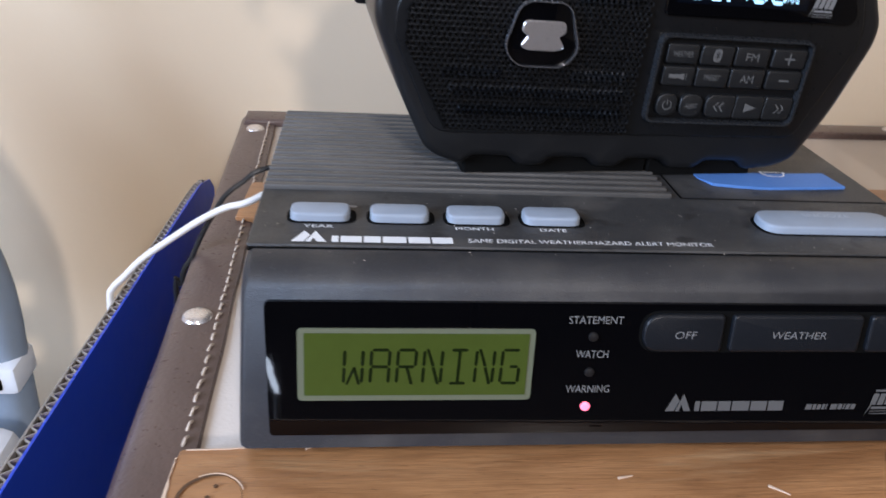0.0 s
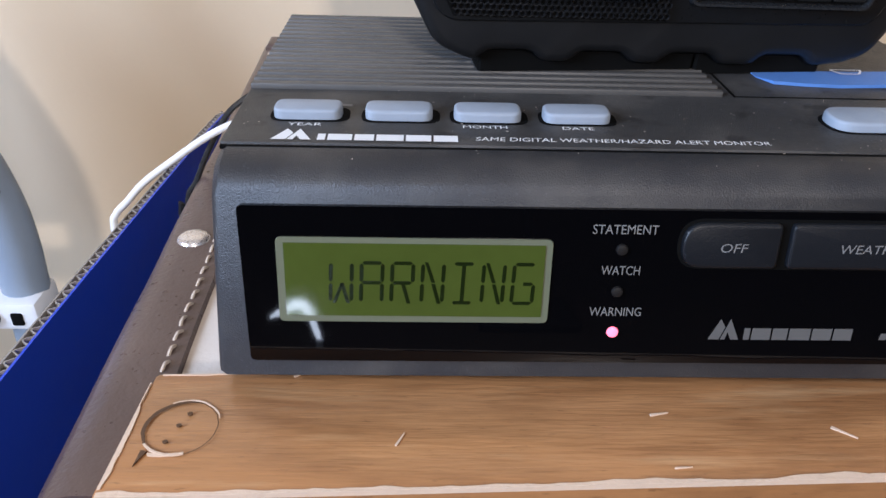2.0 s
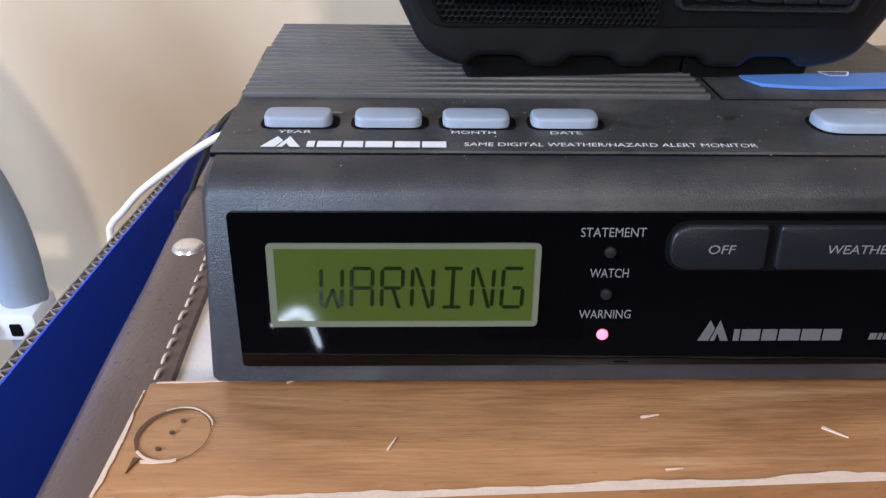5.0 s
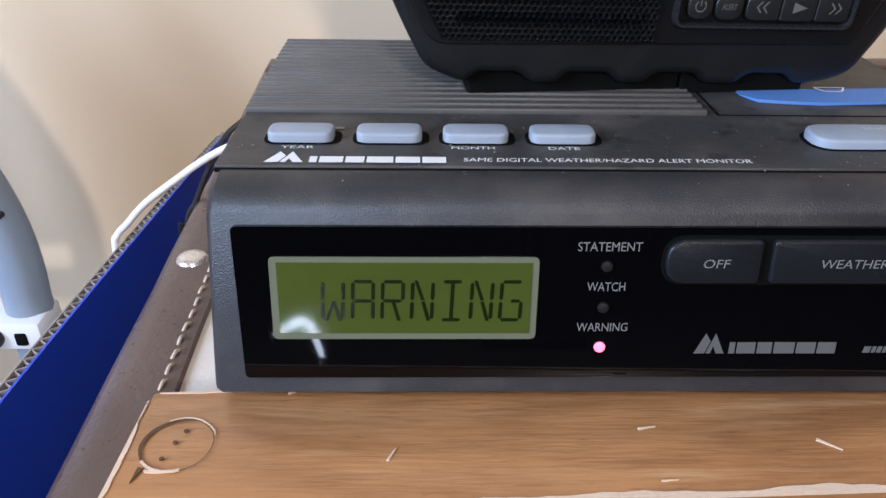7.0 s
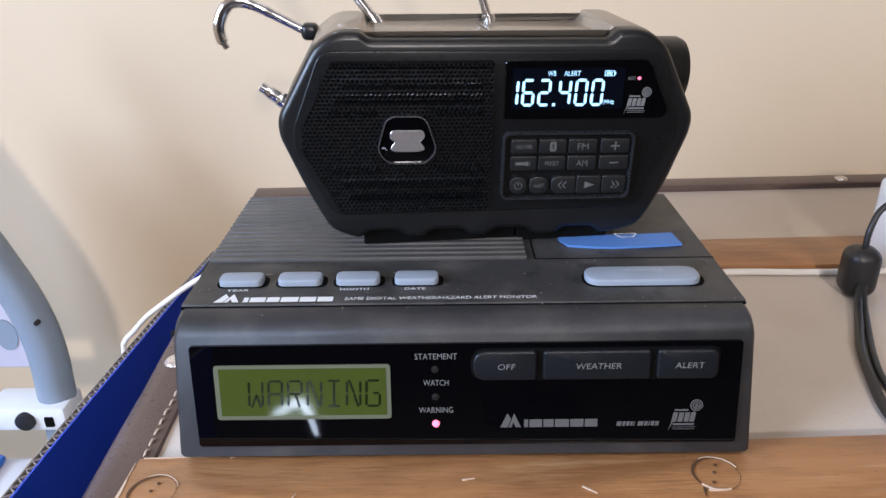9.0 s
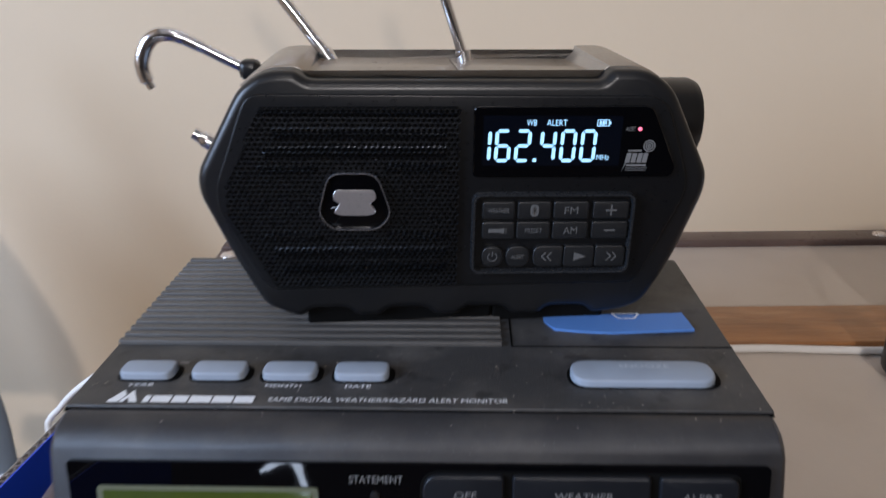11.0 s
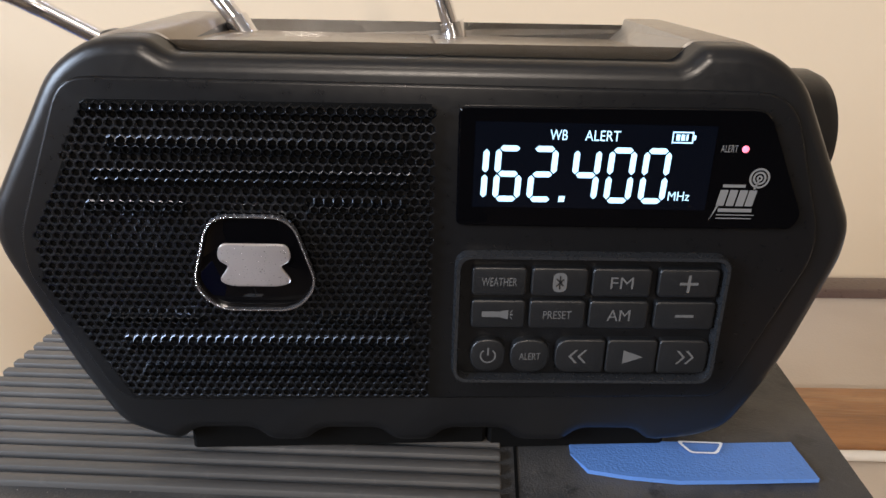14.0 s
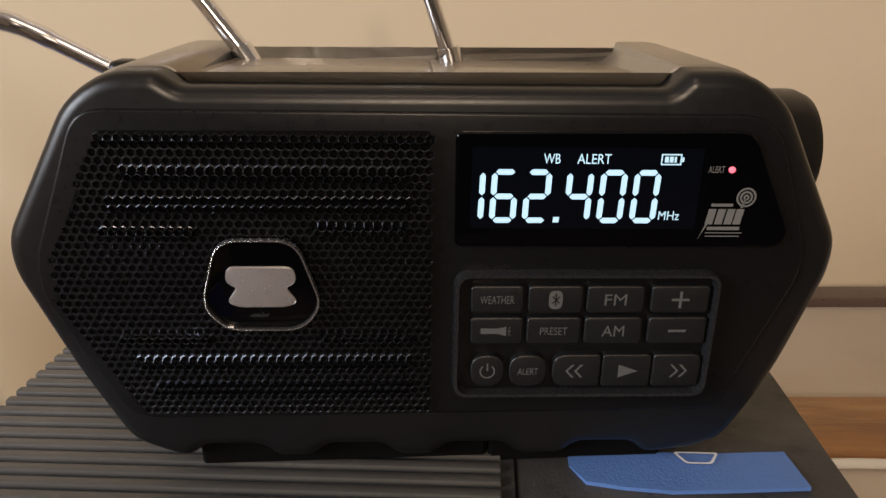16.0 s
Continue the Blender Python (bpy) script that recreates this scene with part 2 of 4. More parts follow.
def prism(poly, y0, y1, bevel=0.0, seg=3, back=False):
    """A polygon in x and z, drawn out from y0 (its front) to y1; the front edge rounded by bevel."""
    k = len(poly)
    turn = sum(poly[i - 1][0] * poly[i][1] - poly[i][0] * poly[i - 1][1] for i in range(k))
    side = 1 if turn > 0 else -1
    nor = []
    for i in range(k):
        (ax, az), (px, pz), (cx, cz) = poly[i - 1], poly[i], poly[(i + 1) % k]
        n1, n2 = Vector((pz - az, ax - px)), Vector((cz - pz, px - cx))
        n1, n2 = (n.normalized() if n.length > 1e-9 else n for n in (n1, n2))
        n = n1 + n2
        n = n.normalized() / max(0.5, n.normalized().dot(n1)) if n.length > 1e-6 else n1
        nor.append(n * side)
    rings = []
    steps = [(bevel * (1 - math.sin(math.pi / 2 * j / seg)), bevel * (1 - math.cos(math.pi / 2 * j / seg))) for j in range(seg + 1)] if bevel else [(0, 0)]
    levels = [(i, y0 + d) for i, d in steps]
    levels += [(i, y1 - d) for i, d in steps[::-1]] if back else [(0, y1)]
    bm = bmesh.new()
    for ins, y in levels:
        rings.append([bm.verts.new((x - n.x * ins, y, z - n.y * ins)) for (x, z), n in zip(poly, nor)])
    bm.faces.new(rings[0])
    bm.faces.new(rings[-1][::-1])
    for a, b in zip(rings, rings[1:]):
        for i in range(k):
            j = (i + 1) % k
            bm.faces.new((a[j], a[i], b[i], b[j]))
    return bm


def slab(poly, z0, z1, bevel=0.0, seg=3):
    """A polygon in x and y between two heights, its top edge rounded."""
    bm = prism([(x, -y) for x, y in poly], 0, z1 - z0, bevel, seg)
    bm.transform(Matrix(((1, 0, 0, 0), (0, 0, -1, 0), (0, -1, 0, z1), (0, 0, 0, 1))))
    return bm


def block(x0, y0, z0, x1, y1, z1, bevel=0.0, seg=2):
    bm = bmesh.new()
    bmesh.ops.create_cube(bm, size=1)
    for v in bm.verts:
        v.co = Vector(((x0 + x1) / 2 + v.co.x * (x1 - x0), (y0 + y1) / 2 + v.co.y * (y1 - y0), (z0 + z1) / 2 + v.co.z * (z1 - z0)))
    if bevel:
        bmesh.ops.bevel(bm, geom=list(bm.edges), offset=bevel, segments=seg, profile=0.5, affect='EDGES', clamp_overlap=True)
    return bm


def tube(points, r, n=10, smooth_steps=6, flat=1.0):
    """A round cord through points, along a smooth line."""
    P = [Vector(p) for p in points]
    line = []
    for i in range(len(P) - 1):
        a, b, c, d = P[max(i - 1, 0)], P[i], P[i + 1], P[min(i + 2, len(P) - 1)]
        for j in range(smooth_steps):
            t = j / smooth_steps
            line.append(0.5 * ((2 * b) + (c - a) * t + (2 * a - 5 * b + 4 * c - d) * t * t + (3 * b - a - 3 * c + d) * t ** 3))
    line.append(P[-1])
    bm = bmesh.new()
    rings = []
    up = Vector((0, 0, 1))
    for i, p in enumerate(line):
        d = (line[min(i + 1, len(line) - 1)] - line[max(i - 1, 0)]).normalized()
        if i == 0:
            s = d.cross(up) if abs(d.z) < 0.95 else d.cross(Vector((0, 1, 0)))
        s = (s - d * s.dot(d)).normalized()
        u = s.cross(d)
        rr = r[min(int(i / (len(line) - 1) * (len(r) - 1) + 0.5), len(r) - 1)] if isinstance(r, (list, tuple)) else r
        rings.append([bm.verts.new(p + (s * math.cos(2 * math.pi * k / n) + u * flat * math.sin(2 * math.pi * k / n)) * rr) for k in range(n)])
    for a, b in zip(rings, rings[1:]):
        for k in range(n):
            bm.faces.new((a[k], a[(k + 1) % n], b[(k + 1) % n], b[k]))
    bm.faces.new(rings[0][::-1])
    bm.faces.new(rings[-1])
    return bm


def disc(x, z, r, y0, y1, bevel=0.0, n=24):
    return prism([(x + r * math.cos(2 * math.pi * k / n), z + r * math.sin(2 * math.pi * k / n)) for k in range(n)], y0, y1, bevel, 2)


def ring_band(outer, inner, y0, y1):
    """A frame between two polygons of equal count, standing out to y0."""
    bm = bmesh.new()
    k = len(outer)
    o0 = [bm.verts.new((x, y1, z)) for x, z in outer]
    i0 = [bm.verts.new((x, y1, z)) for x, z in inner]
    mid_o = [bm.verts.new((x + (p - x) * .25, y0, z + (q - z) * .25)) for (x, z), (p, q) in zip(outer, inner)]
    mid_i = [bm.verts.new((x + (p - x) * .75, y0, z + (q - z) * .75)) for (x, z), (p, q) in zip(outer, inner)]
    for i in range(k):
        j = (i + 1) % k
        bm.faces.new((o0[i], o0[j], mid_o[j], mid_o[i]))
        bm.faces.new((mid_o[i], mid_o[j], mid_i[j], mid_i[i]))
        bm.faces.new((mid_i[i], mid_i[j], i0[j], i0[i]))
    return bm


def words(name, text, x, z, width, height, y, material, parent, slant=0.0, m=None):
    """A line of print in x and z, from x to the right, on the plane y, facing to the front."""
    cu = bpy.data.curves.new("print", 'FONT')
    cu.body, cu.size, cu.extrude, cu.shear, cu.resolution_u = text, 1.0, 0.0, slant, 3
    tmp = bpy.data.objects.new("print", cu)
    scene.collection.objects.link(tmp)
    bpy.context.view_layer.update()
    me = bpy.data.meshes.new_from_object(tmp.evaluated_get(bpy.context.evaluated_depsgraph_get()))
    bpy.data.objects.remove(tmp)
    co = np.empty(len(me.vertices) * 3)
    me.vertices.foreach_get("co", co)
    co = co.reshape(-1, 3)
    lo, hi = co.min(0), co.max(0)
    for v in me.vertices:
        v.co = (x + (v.co.x - lo[0]) / (hi[0] - lo[0]) * width, y, z + (v.co.y - lo[1]) / (hi[1] - lo[1]) * height)
    me.name = name
    me.materials.clear()
    me.materials.append(material)
    ob = new(name, me)
    ob.parent = parent
    if m is not None:
        ob.matrix_local = m
    return ob


def polys(shapes, y):
    """Flat print made of several polygons in x and z."""
    bm = bmesh.new()
    for s in shapes:
        bm.faces.new([bm.verts.new((a, y, b)) for a, b in s])
    return bm


def seg_shapes(on, x, z, w, h, t, slant=0.0):
    """The lit bars of a segment digit or letter, as polygons."""
    g = t * 0.16
    ym = z + h / 2
    flat = {"a": (z + h - t / 2), "g": ym, "d": z + t / 2}
    shapes = []
    for c in on:
        if c in "agd":
            q = flat[c]
            s = [(x + t / 2 + g, q), (x + t + g, q + t / 2), (x + w - t - g, q + t / 2), (x + w - t / 2 - g, q), (x + w - t - g, q - t / 2), (x + t + g, q - t / 2)]
        elif c in "fbec":
            cx = x + t / 2 if c in "fe" else x + w - t / 2
            z0, z1 = (ym, z + h - t / 2) if c in "fb" else (z + t / 2, ym)
            s = [(cx, z0 + g), (cx + t / 2, z0 + t / 2 + g), (cx + t / 2, z1 - t / 2 - g), (cx, z1 - g), (cx - t / 2, z1 - t / 2 - g), (cx - t / 2, z0 + t / 2 + g)]
        elif c == "k":
            s = [(x + w * .45, ym - g), (x + w * .45 + t, ym - g), (x + w - t * .8, z + g), (x + w - t * 1.8, z + g)]
        elif c == "v":
            s = [(x + t, z + g), (x + t * 1.9, z + g), (x + w * .62, ym - g), (x + w * .62 - t * .9, ym - g)]
        elif c == "w":
            s = [(x + w * .5, ym + g), (x + w * .5 + t * .9, ym + g), (x + w * .78, z + h - g), (x + w * .78 - t * .9, z + h - g)]
        elif c == "h":
            s = [(x + t * .9, z + h - g), (x + t * 1.8, z + h - g), (x + w * .45 + t, ym + g), (x + w * .45, ym + g)]
        elif c == "m":
            s = [(x + w / 2 - t / 2, z + t), (x + w / 2 + t / 2, z + t), (x + w / 2 + t / 2, z + h - t), (x + w / 2 - t / 2, z + h - t)]
        elif c == "q":
            s = [(x + w / 2, ym - t / 2), (x + w - t - g, ym - t / 2), (x + w - t / 2 - g, ym), (x + w - t - g, ym + t / 2), (x + w / 2, ym + t / 2)]
        shapes.append([(a + (b - z) * slant, b) for a, b in s])
    return shapes


# ---- room ----
def room():
    x0, x1, y0, y1, z0, z1 = -0.88, 2.6, -3.6, 0.332, -0.46, 1.98
    t = 0.1
    def s(name, bm, m, label, cat):
        tagged(part(name, bm, m, smooth=False), label, cat, kind="structure")
    s("wall_north", block(x0, y1, z0, x1, y1 + t, z1), M_WALL, "plain cream painted wall behind the trunk", "wall")
    # unseen wall behind the camera, its dark brown added to dim reflections
    s("wall_south", block(x0, y0 - t, z0, x1, y0, z1), M_DIM_ROOM, "unseen back wall, dark brown to dim reflections", "wall")
    s("wall_east", block(x1, y0 - t, z0, x1 + t, y1 + t, z1), M_WALL, "plain cream painted wall", "wall")
    bm = bmesh.new()
    for a in ((y0 - t, z0, -0.83, z1), (-0.27, z0, y1 + t, z1), (-0.83, z0, -0.27, 0.17), (-0.83, 0.83, -0.27, z1)):
        b = block(x0 - t, a[0], a[1], x0, a[2], a[3])
        me = bpy.data.meshes.new("piece")
        b.to_mesh(me)
        b.free()
        bm.from_mesh(me)
        bpy.data.meshes.remove(me)
    s("wall_west", bm, M_WALL, "cream painted wall with a window opening", "wall")
    win = tagged(empty("window_1"), "white framed window letting in daylight", "window", kind="structure")
    for a in ((-0.83, 0.17, -0.27, 0.20), (-0.83, 0.80, -0.27, 0.83), (-0.83, 0.20, -0.80, 0.80), (-0.30, 0.20, -0.27, 0.80)):
        part("window_frame", block(x0 - 0.08, a[0], a[1], x0 - 0.02, a[2], a[3], 0.004), M_WHITE, win)
    s("floor", block(x0 - t, y0 - t, z0 - t, x1 + t, y1 + t, z0), M_DIM_ROOM, "brown wooden floor, darkened to dim reflections", "floor")
    s("ceiling", block(x0 - t, y0 - t, z1, x1 + t, y1 + t, z1 + t), M_CEIL, "plain white ceiling", "ceiling")


room()

# ---- trunk ----
TR = Matrix.Translation((-0.026, 0.0025, 0)) @ Matrix.Rotation(radians(1.9), 4, 'Z')


def ragged(x0, x1, y, amp, n, seed, deep):
    """A chipped strip along an edge, in x and y."""
    rnd = random.Random(seed)
    top, low = [], []
    for i in range(n + 1):
        x = x0 + (x1 - x0) * i / n
        k = noise.noise((x * 55, seed, 0.3)) + 0.6 * noise.noise((x * 190, seed, 1.3))
        top.append((x, y + deep + amp * max(-0.4, k) * (0.8 + 0.4 * rnd.random())))
        low.append((x, y))
    return low + top[::-1]


def stud(parent, x, y, z, r=0.0052):
    bm = bmesh.new()
    bmesh.ops.create_uvsphere(bm, u_segments=20, v_segments=10, radius=1)
    for v in bm.verts:
        v.co = Vector((x + v.co.x * r, y + v.co.y * r, z + max(v.co.z, -0.05) * r * 0.42))
    part("stud", bm, M_STUD, parent, "shiny worn metal stud")


def medallion(slat, x, y, r):
    """A round plug let into the slat: a groove, a paler cap and three drilled dots."""
    k = 40
    wob = lambda i: 1 + 0.02 * noise.noise((i * 0.7, x * 40, 0))
    out = [(x + r * wob(i) * math.cos(2 * math.pi * i / k), y + r * wob(i) * math.sin(2 * math.pi * i / k)) for i in range(k)]
    bm = bmesh.new()
    for i in range(k):
        if i in (27, 28):
            continue
        deep = [0.025 + 0.095 * max(0, math.sin(math.pi * (q - 7) / 19)) ** 0.7 if 7 <= q <= 26 else 0.025 for q in (i, i + 1)]
        (p, q), (u, v) = out[i], out[(i + 1) % k]
        bm.faces.new([bm.verts.new((c, d, 0.00035)) for c, d in ((p, q), (u, v), (x + (u - x) * (1 - deep[1]), y + (v - y) * (1 - deep[1])), (x + (p - x) * (1 - deep[0]), y + (q - y) * (1 - deep[0])))])
    plug = part("round_plug", bm, M_CARVE, slat, "round wooden plug with a dark groove")
    part("worn_rim", slab([(x + (p - x) * 1.015 + 0.0003, y + (q - y) * 1.015 + 0.0002) for p, q in out[2:14]] + [(x + (p - x) * 0.985 + 0.0003, y + (q - y) * 0.985 + 0.0002) for p, q in out[2:14]][::-1], 0.0002, 0.0005), M_RAW, plug)
    part("worn_rim", slab([(x + (p - x) * 1.0, y + (q - y) * 1.0) for p, q in out[24:33]] + [(x + (p - x) * 0.95, y + (q - y) * 0.93) for p, q in out[24:33]][::-1], 0.0002, 0.0006), M_RAW, plug)
    part("split", slab([(x - 0.0068, y - 0.0064), (x - 0.0054, y - 0.0068), (x - 0.0064, y - 0.0088), (x - 0.0072, y - 0.0108), (x - 0.0070, y - 0.0085)], 0.0001, 0.0004), M_CARVE, plug)
    part("worn_rim", slab([(x - 0.0052, y - 0.0073), (x - 0.0015, y - 0.0076), (x + 0.0012, y - 0.0075), (x + 0.0004, y - 0.0081), (x - 0.0024, y - 0.0083), (x - 0.0050, y - 0.0080)], 0.0001, 0.0005), M_RAW, plug)
    for dx, dy in ((0.0012, 0.0042), (-0.0004, 0.0006), (-0.0022, -0.0042)):
        part("drilled_dot", slab([(x + dx + 0.00062 * math.cos(q), y + dy + 0.00048 * math.sin(q)) for q in np.linspace(0, 2 * math.pi, 10, endpoint=False)], 0.0002, 0.0006), M_CARVE, plug)


def trunk():
    t = tagged(empty("steamer_trunk", TR), "old off-white trunk with wooden slats and stitched brown leather edges", "trunk")
    part("lid", block(-0.010, -0.033, -0.060, 0.62, 0.292, -0.0045, 0.002), M_CANVAS, t, "off-white canvas covered lid")
    part("chest", block(-0.012, -0.031, -0.455, 0.62, 0.291, -0.062, 0.002), M_CANVAS, t)
    # leather along the side, rounded over the edge
    prof = [(0.0065, -0.0046), (0.0058, -0.0030), (0.002, -0.0024), (-0.006, -0.0022), (-0.0115, -0.0032), (-0.0150, -0.0065), (-0.0165, -0.012), (-0.0168, -0.030), (-0.0168, -0.055), (-0.0128, -0.055)]
    bm = bmesh.new()
    n = 40
    rows = []
    for i in range(n + 1):
        y = -0.034 + 0.325 * i / n
        w = 0.0006 * noise.noise((y * 30, 2, 0))
        rows.append([bm.verts.new((x + w, y, z + 0.4 * w)) for x, z in prof])
    for a, b in zip(rows, rows[1:]):
        for k in range(len(prof) - 1):
            bm.faces.new((a[k], a[k + 1], b[k + 1], b[k]))
    bm.faces.new(rows[0])
    bm.faces.new(rows[-1][::-1])
    band = part("leather_edge", bm, M_LEATHER, t, "brown leather edging with cream stitches")
    rnd = random.Random(3)
    for i in range(46):
        y = 0.006 + i * 0.0062
        ob = part("stitch", tube([(-0.0004, -0.0021, -0.0006), (0, 0, 0.0005), (0.0003, 0.0021, -0.0006)], 0.00052, 6, 3), M_THREAD, band)
        ob.matrix_local = pose(0.0026 + rnd.uniform(-.0002, .0002), y, -0.0022, 0, 0, rnd.uniform(-9, 3))
    for y in (0.0675, 0.2620):
        stud(band, -0.0045, y, -0.0024)
    # the far edging
    far = part("leather_edge", slab([(-0.012, 0.272), (0.62, 0.272), (0.62, 0.290), (-0.012, 0.290)], -0.006, -0.0002, 0.0022), M_LEATHER, t, "brown leather edging along the far side")
    for x in (0.12, 0.27, 0.411, 0.55):
        stud(far, x, 0.2800, -0.0002, 0.0045)
    # slats
    for y0, y1, front in ((-0.0365, 0.0005, True), (0.1425, 0.1805, False)):
        bm = block(-0.0010, y0, -0.012 if front else -0.0046, 0.60, y1, 0.0, 0.0010, 2)
        for v in bm.verts:
            if v.co.x < 0.01:
                v.co.x += 0.0032 * (v.co.y - y0) / (y1 - y0)
        s = part("slat", bm, M_WOOD, t, "worn brown stained wooden slat")
        if front:
            part("chipped_edge", slab(ragged(0.0, 0.60, y0 - 0.0001, 0.0011, 260, 7, 0.0010), -0.0012, 0.00025), M_RAW, s, "bare chipped wood along the edge")
            side = [(q, p) for p, q in ragged(-0.0345, -0.003, 0.0, 0.0013, 60, 12, 0.0008)]
            part("chipped_edge", slab([(a - 0.0002 + 0.0022 * (b + 0.0355) / 0.0355, b) for a, b in side], -0.0012, 0.00025), M_RAW, s)
            part("chipped_edge", slab([(p, -q + 0.0) for p, q in ragged(0.004, 0.032, 0.0001, 0.0006, 40, 23, 0.0003)], -0.0012, 0.00022), M_RAW, s)
            for x, y, l, w, a in ((0.0613, -0.0226, 0.0042, 0.0006, 62), (0.1215, -0.0165, 0.0045, 0.0007, 8), (0.1625, -0.0235, 0.0058, 0.0008, -38), (0.0365, -0.0012, 0.0020, 0.0005, 20), (0.122, -0.0325, 0.004, 0.0004, 3)):
                part("scratch", slab(rounded([(x + l * .5 * math.cos(radians(a)) * i - w * .5 * math.sin(radians(a)) * j, y + l * .5 * math.sin(radians(a)) * i + w * .5 * math.cos(radians(a)) * j) for i, j in ((-1, -1), (1, -.3), (1, .3), (-1, 1))], 0.0002, 2), -0.0002, 0.0003), M_RAW, s)
            medallion(s, 0.0125, -0.0180, 0.0083)
            medallion(s, 0.2080, -0.0180, 0.0083)
    return t


trunk()

# ---- weather monitor ----
LEAN_FACE = Matrix.Translation((0, -0.0022, 0)) @ Matrix.Rotation(-math.atan(0.18), 4, 'X')


def monitor():
    w = tagged(empty("weather_alert_monitor"), "dark grey plastic desktop weather alert monitor on the trunk", "weather monitor")
    # shell: cross-sections from side to side, with a rounded shoulder
    def section(x, inset):
        i = inset
        return [(x, 0.0022, 0.0006 + i), (x, -0.0006, 0.0032 + i * .4), (x, 0.0074, 0.0478 - i), (x, 0.0090, 0.0503 - i), (x, 0.0116, 0.0524 - i), (x, 0.0152, 0.0533 - i), (x, 0.0185, 0.0535 - i), (x, 0.1265, 0.0535 - i), (x, 0.1280, 0.0515 - i), (x, 0.1300, 0.0006 + i)]
    bm = bmesh.new()
    xs = [(-0.0055, 0.0030), (-0.0050, 0.0012), (-0.0035, 0.0), (0.095, 0), (0.1930, 0.0), (0.1945, 0.0012), (0.1950, 0.0030)]
    rows = []
    for x, i in xs:
        row = []
        for (a, b, c) in section(x, i):
            spread = 0.0022 * (1 - c / 0.0535) * (-1 if x < 0.05 else 1 if x > 0.15 else 0)
            row.append(bm.verts.new((a + spread, b + (i * 0.7 if b < 0.05 else -i * 0.4), c)))
        rows.append(row)
    k = len(rows[0])
    for a, b in zip(rows, rows[1:]):
        for j in range(k):
            bm.faces.new((a[j], a[(j + 1) % k], b[(j + 1) % k], b[j]))
    bm.faces.new(rows[0][::-1])
    bm.faces.new(rows[-1])
    shell = part("shell", bm, M_GREY, w, "dark charcoal plastic shell with a rounded shoulder")
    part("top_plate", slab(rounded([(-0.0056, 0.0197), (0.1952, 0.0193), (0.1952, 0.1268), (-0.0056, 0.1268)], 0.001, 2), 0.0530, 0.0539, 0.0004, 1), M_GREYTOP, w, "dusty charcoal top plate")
    part("seam", block(-0.0051, 0.0183, 0.0528, 0.1947, 0.0192, 0.05358), M_HOLE, w)
    for x in (0.01, 0.18):
        for y in (0.02, 0.11):
            part("foot", slab([(x + 0.006 * math.cos(a), y + 0.006 * math.sin(a)) for a in np.linspace(0, 2 * math.pi, 16, endpoint=False)], -0.0046, 0.001), M_CORD_B, w)
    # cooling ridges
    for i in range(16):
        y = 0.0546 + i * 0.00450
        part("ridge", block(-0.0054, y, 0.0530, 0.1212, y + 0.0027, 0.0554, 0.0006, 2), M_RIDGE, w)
    part("seam", block(0.1240, 0.0545, 0.0532, 0.1247, 0.1266, 0.05405), M_HOLE, w)
    part("seam", block(0.1247, 0.0545, 0.0532, 0.1950, 0.0551, 0.05402), M_HOLE, w)
    # front window
    part("front_window", prism(rounded([(0.0008, 0.0082), (0.1906, 0.0082), (0.1904, 0.0464), (0.0002, 0.0462)], 0.0012, 3), -0.0004, 0.004), M_GLASS_BLACK, w, "glossy black front window", m=LEAN_FACE)
    lcd = part("display", prism(rounded(rect(0.0082, 0.0187, 0.0693, 0.0392), 0.0013, 4), -0.0008, 0.001), M_LCDFRAME, w, "green backlit display in a pale surround", m=LEAN_FACE)
    part("screen", prism(rect(0.0099, 0.0203, 0.0677, 0.0379), -0.0010, 0.0), M_LCD, lcd)
    for i, on in enumerate(("febcvk", "abcefg", "abefgk", "febchk", "adm", "febchk", "afedcq")):
        for bar in seg_shapes(on, 0.0194 + i * 0.00680, 0.0234, 0.0055, 0.0104, 0.00086, 0.04):
            part("segment_bar", polys([bar], -0.00108), M_LCD_SEG, lcd)
    # printed captions and lamps
    for text, x0, x1, z in (("STATEMENT", 0.0778, 0.0924, 0.0407), ("WATCH", 0.0806, 0.0894, 0.0309), ("WARNING", 0.0789, 0.0909, 0.0206)):
        words("caption", text, x0, z, x1 - x0, 0.0022, -0.0006, M_GREY_INK, w, m=LEAN_FACE)
    for z, m in ((0.0370, M_LED_OFF), (0.0267, M_LED_OFF), (0.0164, M_LED_ON)):
        part("indicator_lamp", disc(0.0848, z, 0.00135, -0.0011, 0.0, 0.0005, 16), m, w, "glowing pinkish red lamp" if m is M_LED_ON else "", m=LEAN_FACE)
    # push keys
    part("key_slot", prism(rounded(rect(0.0970, 0.0326, 0.1828, 0.0446), [0.006, 0.003, 0.003, 0.006], 6), -0.0006, 0.001), M_HOLE, w, m=LEAN_FACE)
    for text, x0, x1, r, tw in (("OFF", 0.0978, 0.1197, [0.0052, 0.0014, 0.0014, 0.0052], 0.0061), ("WEATHER", 0.1219, 0.1588, 0.0014, 0.0155), ("ALERT", 0.1610, 0.1820, [0.0014, 0.003, 0.003, 0.0014], 0.0103)):
        key = part("push_key", prism(rounded(rect(x0, 0.0332, x1, 0.0439), r, 6), -0.0020, 0.0, 0.0008, 3), M_KEY_DARK, w, m=LEAN_FACE)
        words("caption", text, (x0 + x1) / 2 - tw / 2 + 0.0006, 0.0372, tw, 0.0021, -0.00205, M_GREY_INK, key, slant=0.12)
